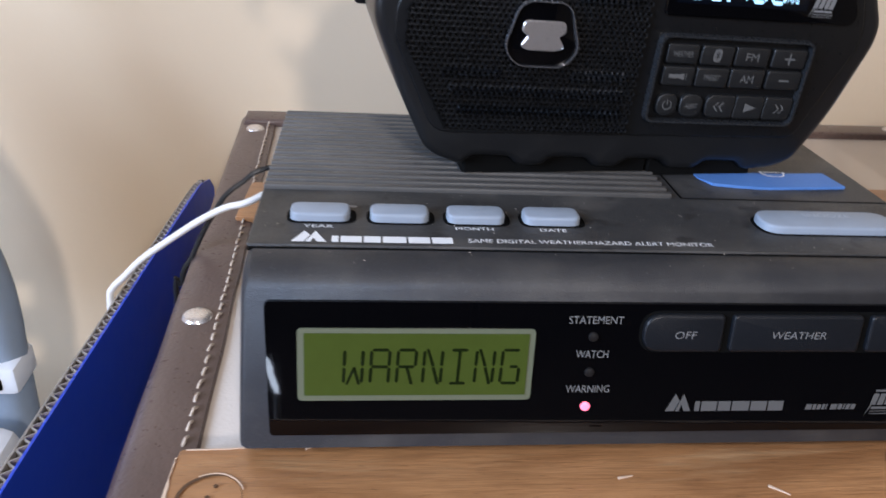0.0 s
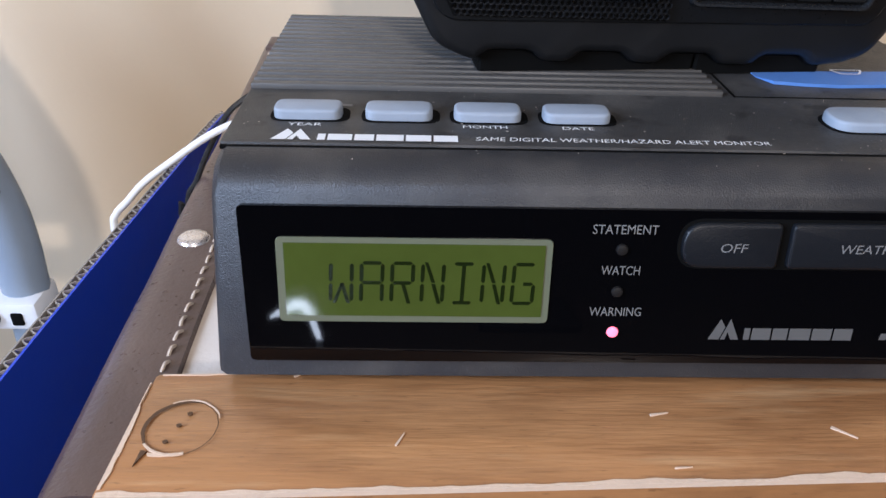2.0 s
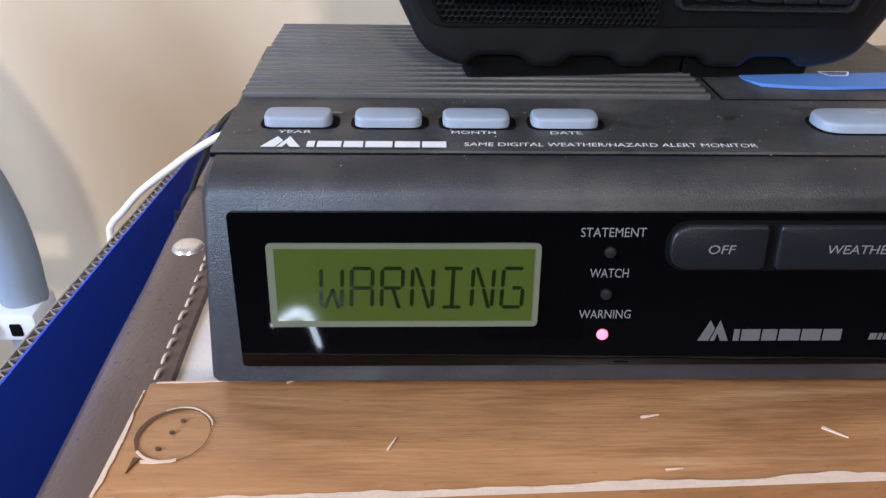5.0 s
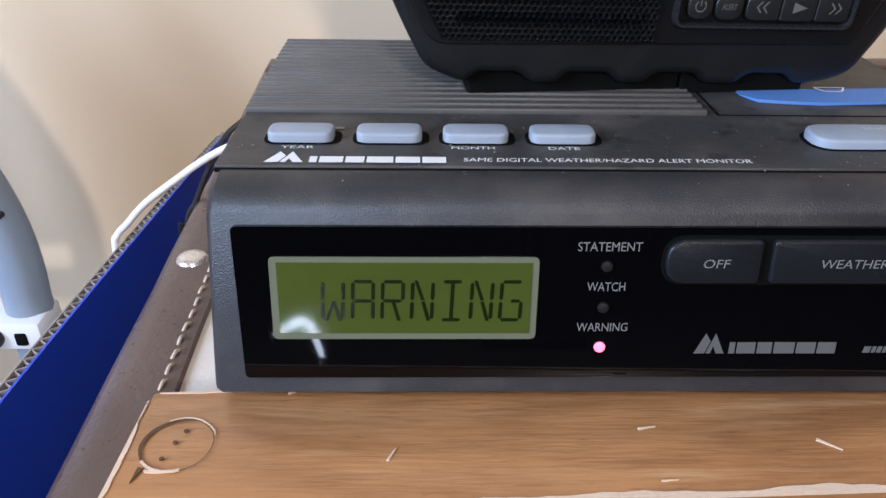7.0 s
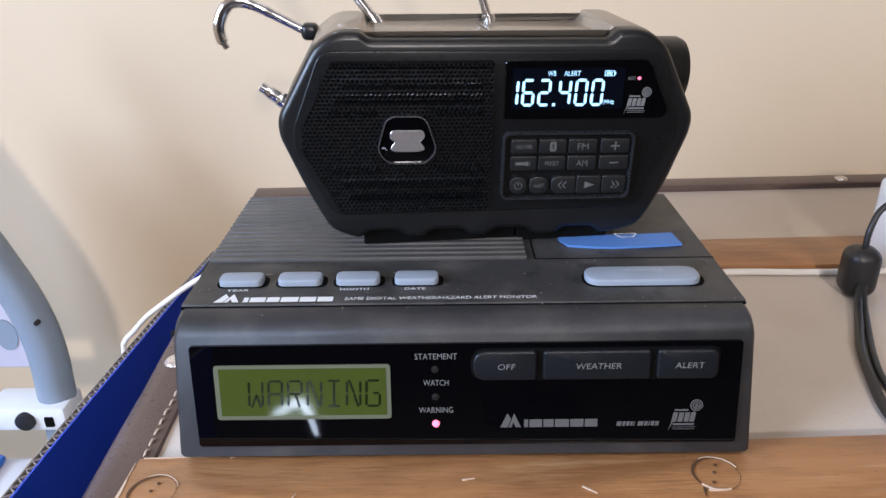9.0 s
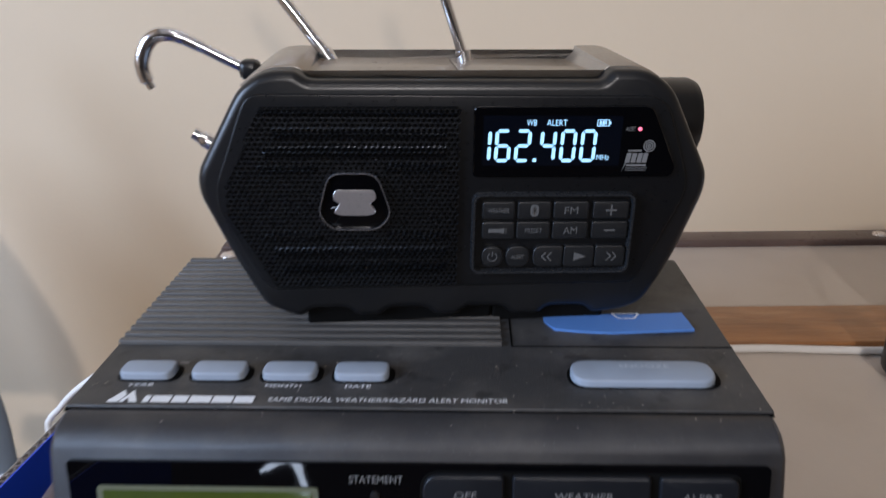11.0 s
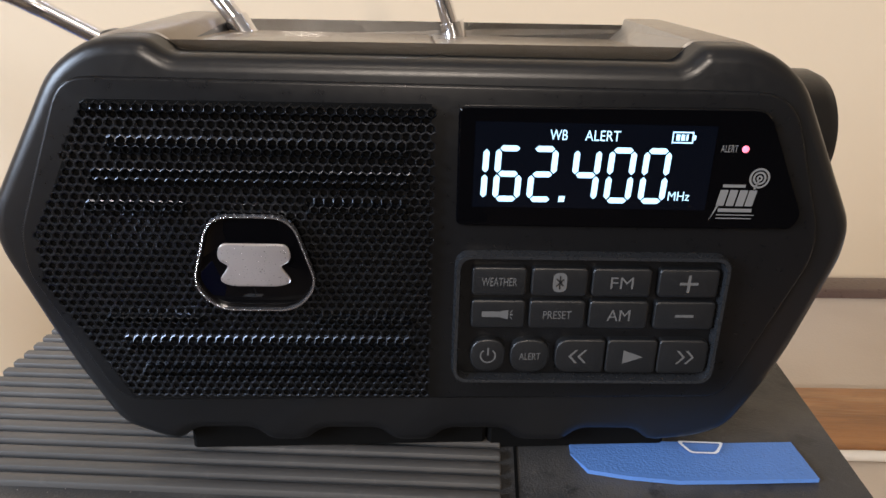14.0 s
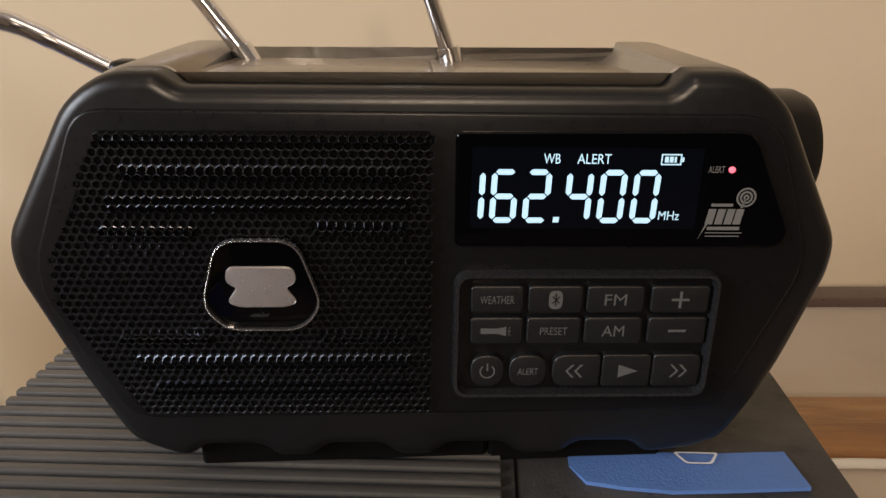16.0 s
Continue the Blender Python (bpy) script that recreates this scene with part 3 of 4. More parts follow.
    brand(w, 0.1074, 0.0147, 0.0358, 0.0054, -0.0006, M_DIM_INK, LEAN_FACE, "dim grey maker's mark")
    part("faded_print", polys([[(0.1482 + a, 0.0149), (0.1482 + b, 0.0149), (0.1485 + b, 0.0166), (0.1485 + a, 0.0166)] for a, b in ((0, 0.0018), (0.0021, 0.0031), (0.0034, 0.0045), (0.0048, 0.0057), (0.0060, 0.0064), (0.0074, 0.0094), (0.0097, 0.0109), (0.0112, 0.0117), (0.0120, 0.0132), (0.0135, 0.0148))], -0.0006), M_DIM_INK, w, m=LEAN_FACE)
    mast(w, 0.1661, 0.0138, 0.0112, -0.0006, M_DIM_INK, LEAN_FACE)
    # top print and buttons
    def top(name, text, x, y, width, height, m, slant=0.0):
        return words(name, text, x, y, width, height, -0.0001, m, w, slant, FLAT)
    brand(w, 0.0056, 0.0213, 0.0447, 0.0062, -0.0001, M_WHITE_INK, FLAT, "white printed maker's mark")
    top("caption", "SAME DIGITAL WEATHER/HAZARD ALERT MONITOR", 0.0524, 0.0222, 0.0690, 0.0021, M_WHITE_INK, 0.12)
    for text, x0, x1 in (("YEAR", 0.0082, 0.0163), ("MONTH", 0.0498, 0.0604), ("DATE", 0.0737, 0.0813)):
        top("caption", text, x0, 0.0295, x1 - x0, 0.0017, M_WHITE_INK)
    for text, x0, x1 in (("SET", 0.0322, 0.0368), ("MIN", 0.0535, 0.0580), ("HOUR", 0.0742, 0.0810)):
        top("caption", text, x0, 0.0428, x1 - x0, 0.0016, M_GREY_INK)
    part("faded_print", polys([[(0.0050 + i * 0.0036, 0.0424), (0.0080 + i * 0.0036, 0.0424), (0.0080 + i * 0.0036, 0.0438), (0.0050 + i * 0.0036, 0.0438)] for i in range(5)], -0.0001), M_GREY_INK, w, m=FLAT)
    for x in (0.0042, 0.0262, 0.0478, 0.0697):
        button(w, x, 0.0330, x + 0.0164, 0.0408, 0.0027)
    button(w, 0.1408, 0.0308, 0.1834, 0.0425, 0.0026, 0.006)
    words("caption", "SNOOZE", 0.1555, 0.0378, 0.0150, 0.0020, -0.0026, M_SNOOZE, w, m=FLAT)
    rnd = random.Random(5)
    bm = bmesh.new()
    for i in range(170):
        x, y, s = rnd.uniform(-0.004, 0.193), rnd.uniform(0.004, 0.055), rnd.uniform(0.00008, 0.00026)
        z = 0.0540 if y > 0.0195 else 0.0536 if y > 0.0155 else 0.0529 if y > 0.0125 else None
        if z is None:
            continue
        bm.faces.new([bm.verts.new((x + s * math.cos(a) * rnd.uniform(.6, 1.3), y + s * math.sin(a) * rnd.uniform(.6, 1.3), z + 0.0001)) for a in np.linspace(0, 2 * math.pi, 6, endpoint=False)])
    tagged(part("dust_specks", bm, M_CANVAS, w, "pale specks of dust"), kind="stuff")
    return w


FLAT = Matrix(((1, 0, 0, 0), (0, 0, 1, 0), (0, -1, 0, 0.0540), (0, 0, 0, 1)))


def button(parent, x0, y0, x1, y1, h, r=0.0028):
    part("button_slot", slab(rounded([(x0 - 0.0010, y0 - 0.0006), (x1 + 0.0018, y0 - 0.0006), (x1 + 0.0018, y1 + 0.0006), (x0 - 0.0010, y1 + 0.0006)], r + 0.0008, 5), 0.0532, 0.05412), M_HOLE, parent)
    part("button", slab(rounded([(x0, y0), (x1, y0), (x1, y1), (x0, y1)], r, 5), 0.0532, 0.0539 + h, 0.0008, 3), M_BTN, parent, "pale blue-grey push button")


def brand(parent, x, z, w, h, y, m, at, label):
    """The maker's mark as plain shapes: two peaks and a row of blocks."""
    p = w * 0.205
    s = [[(x, z), (x + p * .34, z + h), (x + p * .52, z + h * .60), (x + p * .36, z)], [(x + p * .40, z), (x + p * .66, z + h), (x + p, z), (x + p * .74, z), (x + p * .62, z + h * .36), (x + p * .55, z)]]
    widths = (0.04, 0.125, 0.10, 0.14, 0.13, 0.125)
    q = x + w * 0.235
    for k in widths:
        a = w * k
        s.append([(q, z), (q + a, z), (q + a, z + h * .56), (q, z + h * .56)])
        q += a + w * 0.012
    for q in s:
        part("mark_block", polys([q], y), m, parent, label, m=at)


def mast(parent, x, z, w, y, m, at):
    """A small broadcast emblem as plain shapes: a slanted panel and a ringed mast."""
    s = [[(x + w * .02, z - w * .1), (x + w * .20, z + w * .26), (x + w * .15, z + w * .26)]]
    for a in (0.12, 0.31, 0.50, 0.68):
        s.append([(x + w * a, z + w * .22), (x + w * (a + .155), z + w * .22), (x + w * (a + .205), z + w * .54), (x + w * (a + .05), z + w * .54)])
    s += [[(x + w * a, z + w * b), (x + w * c, z + w * b), (x + w * c, z + w * d), (x + w * a, z + w * d)] for a, b, c, d in ((.20, .59, .64, .65), (.18, .10, .84, .17), (.16, .03, .90, .05), (.16, -.04, .86, -.02))]
    s.append([(x + w * .79, z + w * .56), (x + w * .84, z + w * .56), (x + w * .90, z + w * .76), (x + w * .86, z + w * .76)])
    cx, cz = x + w * .88, z + w * .78
    for q in s:
        part("emblem_bar", polys([q], y), m, parent, "small plain broadcast emblem", m=at)
    for r in (0.06, 0.13, 0.20):
        rim = [[(cx + w * k * math.cos(2 * math.pi * i / 24), cz + w * k * math.sin(2 * math.pi * i / 24)) for i in range(24)] for k in (r, r - 0.04)]
        part("emblem_ring", ring_band(rim[0], rim[1], y, y), m, parent, "small plain broadcast emblem", m=at)



monitor()

# ---- emergency radio ----
AX, DD, UP = Vector((0.99514, 0.09453, -0.02747)), Vector((-0.09436, 0.99551, 0.00767)), Vector((0.02807, -0.00504, 0.99959))
RM = Matrix.Translation((0.10667, 0.06619, 0.09140)) @ Matrix((AX, DD, UP)).transposed().to_4x4()



def mm(pts):
    return [(a * 0.001, b * 0.001) for a, b in pts]


def radio():
    r = tagged(empty("emergency_radio", RM), "black rugged emergency radio with lit display, on the weather monitor", "radio")
    right = [(43.5, 46.0), (46.5, 49.2), (57.5, 49.4), (66.0, 43.8), (80.4, 17.0), (80.4, 10.5), (72.5, -14.5), (64.0, -29.8), (56.5, -32.4)]
    left = [(-45.5, 45.6), (-49.5, 48.2), (-58.5, 48.2), (-66.5, 42.8), (-80.8, 17.0), (-80.8, 10.0), (-71.5, -12.5), (-63.0, -29.0), (-55.5, -32.2)]
    scallops, radii = [], []
    for c in (38.0, 10.0, -16.0, -42.0):
        scallops += [(c + 9.2, -33.4), (c + 6, -30.4), (c - 6, -30.4), (c - 9.2, -33.4)]
        radii += [2, 3, 3, 2]
    outline = mm(rounded(right + scallops + left[::-1], [1.5, 1.5, 5, 4, 5, 5, 8, 4, 2] + radii + [2, 4, 8, 5, 5, 4, 5, 1.5, 1.5], 4))
    bm = prism(outline, 0.0012, 0.056, 0.0030, 4, back=True)
    for v in bm.verts:
        if v.co.y > 0.03 and abs(v.co.x) < 0.0465 and v.co.z > 0.042:
            v.co.z -= 0.0020
    part("body", bm, M_RUBBER, r, "black rubberised body with raised corner bumpers")
    # cover tinted with the wall's reflected tan, laid over the black body
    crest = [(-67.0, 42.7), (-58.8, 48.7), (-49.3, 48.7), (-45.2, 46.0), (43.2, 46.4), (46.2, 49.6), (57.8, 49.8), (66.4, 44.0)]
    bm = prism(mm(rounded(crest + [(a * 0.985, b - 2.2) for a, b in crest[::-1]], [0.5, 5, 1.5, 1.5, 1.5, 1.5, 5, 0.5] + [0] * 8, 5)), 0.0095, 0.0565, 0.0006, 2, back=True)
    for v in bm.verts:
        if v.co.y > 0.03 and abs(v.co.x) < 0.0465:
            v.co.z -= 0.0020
    part("top_cover", bm, M_TOPCOVER, r, "satin top cover between the bumpers, the wall's tan sheen in its colour")
    # raised face
    face = mm(rounded([(-64, 41.8), (63.5, 41.8), (73, 16), (73, 9.8), (60.4, -20.8), (-61.5, -22.2), (-75, 5.5), (-75, 13.5)], [5, 7, 3, 3, 4, 5, 3, 3], 5))
    part("face_plate", prism(face[::-1], 0.0004, 0.004, 0.0006, 3), M_FACE, r, "smooth black face plate")
    grille(r)
    # badge
    plate = [(-40.4, 18.5), (-25.4, 18.5), (-20.8, 4.8), (-25.0, -0.3), (-39.8, -0.3), (-44.2, 4.8)]
    ring = mm(rounded(plate, [4, 4, 5, 4, 4, 5], 6))
    cx, cz = -0.0327, 0.0086
    badge = part("badge", prism(ring[::-1], -0.0022, 0.0, 0.0004, 2), M_GLASS_BLACK, r, "black badge with a bright metal rim")
    part("rim", ring_band(ring, [(cx + (a - cx) * .945, cz + (b - cz) * .945) for a, b in ring], -0.0030, -0.0020), M_RIM, badge, "bright chrome rim")
    blob = mm(rounded([(-38.8, 13.0), (-26.2, 13.0), (-25.8, 9.8), (-27.8, 8.6), (-25.6, 5.6), (-28.0, 4.6), (-37.0, 4.6), (-39.2, 5.6), (-37.2, 8.6), (-39.2, 9.8)], [1.6, 1.6, 1.6, .5, 1.4, 1.2, 1.2, 1.4, .5, 1.6], 4))
    part("metal_emblem", prism(blob[::-1], -0.0027, -0.0020, 0.0002, 1), M_BADGE, badge, "plain silver emblem")
    # display
    win = mm(rounded([(4.0, 38.4), (59.0, 39.0), (68.6, 19.5), (67.2, 16.5), (4.2, 16.4)], [1.5, 3, 2, 2, 1.5], 4))
    disp = part("display_window", prism(win[::-1], -0.0006, 0.001, 0.0003, 1), M_GLASS_BLACK, r, "glossy black display window")
    part("screen", prism(mm(rect(7.0, 20.2, 50.0, 35.8)), -0.0007, 0.0), M_SCREEN, disp)
    digits = {"1": "bc", "6": "afgedc", "2": "abged", "4": "fgbc", "0": "abcdef"}
    for c, x in (("1", 4.4), ("6", 10.5), ("2", 16.7), ("4", 24.5), ("0", 30.8), ("0", 37.1)):
        for bar in seg_shapes(digits[c], x * 0.001, 0.0213, 0.0050, 0.0104, 0.00108, 0.03):
            part("segment_bar", polys([bar], -0.00078), M_DIGIT, disp)
    part("decimal_point", polys([mm([(22.6, 21.4), (23.7, 21.4), (23.8, 22.5), (22.7, 22.5)])], -0.00078), M_DIGIT, disp)
    for text, x, z, wd, h in (("WB", 20.2, 32.8, 3.1, 1.85), ("ALERT", 26.4, 32.8, 6.3, 1.85), ("MHz", 42.7, 22.0, 4.0, 1.7)):
        words("caption", text, x * .001, z * .001, wd * .001, h * .001, -0.00078, M_DIGIT, disp)
    bat = []
    for x0, z0, x1, z1 in ((42.6, 31.9, 46.1, 32.15), (42.6, 33.75, 46.1, 34.0), (42.4, 31.9, 42.65, 34.0), (46.0, 31.9, 46.25, 34.0), (46.3, 32.5, 46.7, 33.4), (43.1, 32.4, 43.8, 33.5), (44.0, 32.4, 44.7, 33.5), (44.9, 32.4, 45.3, 33.5)):
        bat.append(mm(rect(x0 - .45, z0 + .75, x1 - .45, z1 + .75)))
    part("battery_mark", polys(bat, -0.00078), M_DIGIT, disp)
    words("caption", "ALERT", 0.0511, 0.0312, 0.0031, 0.0013, -0.0007, M_GREY_INK, disp)
    part("indicator_lamp", disc(0.0556, 0.0318, 0.00064, -0.0009, 0.0, 0.0002, 14), M_LED_ON, disp, "glowing red alert lamp")
    mast(disp, 0.0507, 0.0190, 0.0096, -0.0007, M_GREY_INK, None)
    # keypad
    pad = mm(rounded(rect(4.3, -16.4, 56.9, 11.4), 3.2, 5))
    inner = mm(rounded(rect(5.6, -15.1, 55.6, 10.1), 2.3, 5))
    part("keypad_rim", ring_band(pad, inner, -0.0020, 0.0002), M_PADRIM, r, "raised black rim round the keys")
    keys = []
    for x0, x1, t in ((7.6, 18.0, "WEATHER"), (18.9, 29.7, None), (30.5, 41.9, "FM"), (43.3, 55.0, "+")):
        keys.append((x0, 2.6, x1, 8.5, t, 1.0))
    for x0, x1, t in ((7.7, 18.2, "TORCH"), (18.9, 29.8, "PRESET"), (30.5, 42.1, "AM"), (43.3, 55.2, "-")):
        keys.append((x0, -4.3, x1, 1.7, t, 1.0))
    keys += [(7.9, -14.0, 14.9, -6.8, "POWER", 3.4), (15.8, -14.1, 23.6, -6.8, "ALERT", 3.4), (24.7, -14.1, 34.6, -6.7, "<<", [3, 1, 1, 3]), (34.9, -14.2, 45.0, -6.7, ">", 1.0), (45.3, -14.2, 55.3, -6.7, ">>", [1, 2, 2, 1])]
    for x0, z0, x1, z1, t, rad in keys:
        cx, cz = (x0 + x1) / 2, (z0 + z1) / 2
        k = part("key", prism(mm(rounded(rect(x0, z0, x1, z1), rad, 5)), -0.0013, 0.001, 0.0004, 3), M_KEY, r)
        y = -0.00135
        if t in ("WEATHER", "FM", "AM", "PRESET", "ALERT"):
            wd, h = {"WEATHER": (6.7, 1.7), "FM": (4.4, 2.4), "AM": (4.5, 2.4), "PRESET": (5.5, 1.7), "ALERT": (4.2, 1.5)}[t]
            words("caption", t, (cx - wd / 2) * .001, (cz - h / 2) * .001, wd * .001, h * .001, y, M_KEY_INK, k)
            continue
        if t is None:
            oval = mm(rounded(rect(cx - 1.35, cz - 2.0, cx + 1.35, cz + 2.0), 1.3, 5))
            part("key_symbol", polys([oval], y), M_KEY_INK, k)
            part("key_symbol", polys([mm([(cx - .12, cz - 1.4), (cx + .12, cz - 1.4), (cx + .12, cz + 1.4), (cx - .12, cz + 1.4)]), mm([(cx - .8, cz - .7), (cx - .65, cz - .9), (cx + .8, cz + .6), (cx + .65, cz + .8)]), mm([(cx - .8, cz + .7), (cx - .65, cz + .9), (cx + .8, cz - .6), (cx + .65, cz - .8)])], y - 0.00006), M_KEY, k)
            continue
        s = []
        if t == "+":
            s = [rect(cx - 1.8, cz - .28, cx + 1.8, cz + .28), rect(cx - .28, cz - 1.8, cx + .28, cz - .29), rect(cx - .28, cz + .29, cx + .28, cz + 1.8)]
        elif t == "-":
            s = [rect(cx - 1.8, cz - .28, cx + 1.8, cz + .28)]
        elif t == "TORCH":
            s = [rect(cx - 3.2, cz - .55, cx + .3, cz + .65), [(cx + .3, cz - .6), (cx + 1.9, cz - 1.0), (cx + 1.9, cz + 1.0), (cx + .3, cz + .7)], rect(cx + 2.2, cz - .15, cx + 2.8, cz + .15), [(cx + 2.2, cz + .5), (cx + 2.35, cz + .4), (cx + 2.8, cz + .9), (cx + 2.65, cz + 1.0)], [(cx + 2.2, cz - .5), (cx + 2.35, cz - .4), (cx + 2.8, cz - .9), (cx + 2.65, cz - 1.0)]]
        elif t == ">":
            s = [[(cx - 1.7, cz - 1.5), (cx + 2.4, cz), (cx - 1.7, cz + 1.5)]]
        elif t in ("<<", ">>"):
            d = 1 if t == ">>" else -1
            for o in (-1.4, 0.4):
                q = cx + d * o
                s += [[(q, cz + 1.5), (q + d * .55, cz + 1.5), (q + d * 1.9, cz), (q + d * 1.35, cz)], [(q, cz - 1.5), (q + d * .55, cz - 1.5), (q + d * 1.9, cz), (q + d * 1.35, cz)]]
        elif t == "POWER":
            for i in range(3, 27):
                a, b = radians(90 + 12 * i), radians(90 + 12 * (i + 1))
                s.append([(cx + q * math.cos(g), cz + q * math.sin(g)) for q, g in ((1.6, a), (1.6, b), (1.3, b), (1.3, a))])
            s.append(rect(cx - .16, cz + .1, cx + .16, cz + 1.8))
        part("key_symbol", polys([mm(q) for q in s], y), M_KEY_INK, k)
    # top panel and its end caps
    # the panel's taupe is the same wall reflection, put into its base colour
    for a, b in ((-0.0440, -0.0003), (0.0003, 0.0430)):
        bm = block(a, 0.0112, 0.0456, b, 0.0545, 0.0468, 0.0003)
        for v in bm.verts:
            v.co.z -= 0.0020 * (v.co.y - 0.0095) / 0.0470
        part("solar_panel", bm, M_SOLAR, r, "satin solar panel, the wall's tan sheen in its colour")
    # torch head on the end
    bm = disc(0, 0, 0.0142, 0, 0.030, 0.0035, 40)
    bm.transform(Matrix.Translation((0.0858, 0.034, 0.0275)) @ Matrix.Rotation(radians(90), 4, 'Z'))
    part("torch_head", bm, M_RUBBER, r, "round black torch head on the end")
    sole = lambda x, d: ((0.0557 if x < 0.013 else 0.0542) - 0.0914 + 0.02747 * x - 0.00767 * d) / 0.99959
    for a, b in ((-0.0500, 0.0128), (0.0132, 0.0520)):
        bm = block(a, 0.0052, -0.036, b, 0.051, -0.026, 0.0008, 1)
        for v in bm.verts:
            if v.co.z < -0.03:
                v.co.z = sole(v.co.x, v.co.y)
        part("underside", bm, M_HOLE, r, "dark rubber sole")
    # rods
    part("rod", tube([(-0.0432, 0.050, 0.0455), (-0.0555, 0.052, 0.0612), (-0.070, 0.054, 0.0795), (-0.094, 0.056, 0.110)], 0.0021, 14), M_CHROME, r, "chrome telescopic rod")
    part("rod", tube([(0.0052, 0.050, 0.0455), (-0.0008, 0.050, 0.0622), (-0.0075, 0.050, 0.0810), (-0.018, 0.05, 0.110)], 0.0019, 14), M_CHROME, r, "chrome telescopic rod")
    part("rod_socket", tube([(-0.0418, 0.049, 0.0430), (-0.0448, 0.0502, 0.0474)], 0.0030, 14), M_CHROME, r)
    part("rod_socket", tube([(0.0060, 0.05, 0.0430), (0.0046, 0.0500, 0.0482)], 0.0028, 14), M_CHROME, r)
    part("hook", tube([(-0.066, 0.045, 0.0395), (-0.074, 0.045, 0.0432), (-0.0824, 0.045, 0.0474), (-0.090, 0.045, 0.0512), (-0.0956, 0.045, 0.0532), (-0.1005, 0.045, 0.0530), (-0.1042, 0.045, 0.0500), (-0.1065, 0.045, 0.0445), (-0.1062, 0.045, 0.0395), (-0.1042, 0.045, 0.0350)], [0.0019, 0.0020, 0.0020, 0.0022, 0.0024, 0.0025, 0.0026, 0.0026, 0.0025, 0.0015], 16), M_CHROME, r, "bent chrome hook")
    part("hook_knob", block(-0.0735, 0.041, 0.0385, -0.0665, 0.049, 0.0452, 0.0022, 3), M_RUBBER, r)
    part("clip", tube([(-0.0800, 0.046, 0.0100), (-0.0835, 0.046, 0.0130), (-0.0865, 0.046, 0.0153), (-0.0920, 0.046, 0.0190)], [0.0020, 0.0034, 0.0030, 0.0024], 12), M_CHROME, r, "small chrome clip")
    part("clip_mount", block(-0.0832, 0.042, 0.0060, -0.0780, 0.050, 0.0150, 0.0014), M_RUBBER, r)
    return r


def grille(parent):
    """A plate of round-cornered holes, pressed out in rows of ribs."""
    border = [(-60.0, 38.0), (-0.7, 38.4), (-0.2, -20.6), (-58.6, -20.6), (-72.0, 4.6), (-71.4, 13.4)]
    def inside(x, z):
        hit = False
        for i in range(6):
            (x0, z0), (x1, z1) = border[i - 1], border[i]
            if (z0 > z) != (z1 > z) and x < (x1 - x0) * (z - z0) / (z1 - z0) + x0:
                hit = not hit
        return hit
    ribs = [(37.0, -60, 0), (30.2, -56.3, -4.5), (24.7, -59.4, -4.5), (19.2, -61, -44.3), (19.4, -22.3, -4.5), (-3.0, -60.6, -43.4), (-3.0, -21.7, -3.8), (-8.5, -58, -3.7), (-14.2, -55.3, -3.7)]
    def lift(x, z):
        q = 0.0
        for h, a, b in ribs:
            if a <= x <= b and abs(z - h) < 1.15:
                q = max(q, 1.05 * (1 - (abs(z - h) / 1.15) ** 2))
        return q
    verts, faces = [], []
    pitch = 1.72
    rowh = pitch * 0.866
    n = int(60 / rowh) + 1
    for j in range(n):
        z = 37.2 - j * rowh
        for i in range(43):
            x = -73 + i * pitch + (pitch / 2 if j % 2 else 0)
            if not inside(x, z):
                continue
            base = len(verts)
            for rad, dep in ((pitch * 0.585, 0), (pitch * 0.44, 0.03), (pitch * 0.35, 0.22), (pitch * 0.33, 0.6)):
                for k in range(6):
                    a = radians(30 + 60 * k)
                    px, pz = x + rad * math.cos(a), z + rad * math.sin(a)
                    verts.append((px * .001, (-0.9 - lift(px if rad > pitch * .5 else x, z if rad < pitch * .5 else pz) + dep) * .001, pz * .001))
            for k in range(6):
                q = (k + 1) % 6
                faces.append((base + k, base + q, base + 6 + q, base + 6 + k))
                faces.append((base + 6 + k, base + 6 + q, base + 12 + q, base + 12 + k))
                faces.append((base + 12 + k, base + 12 + q, base + 18 + q, base + 18 + k))
    me = bpy.data.meshes.new("speaker_grille")
    me.from_pydata(verts, [], faces)
    me.materials.append(M_GRILLE)
    g = new("speaker_grille", me)
    g.parent = parent
    tagged(g, "black perforated metal speaker grille with pressed ribs", kind="stuff")
    part("grille_backing", prism(mm(border)[::-1], -0.0003, 0.001), M_HOLE, parent)


radio()


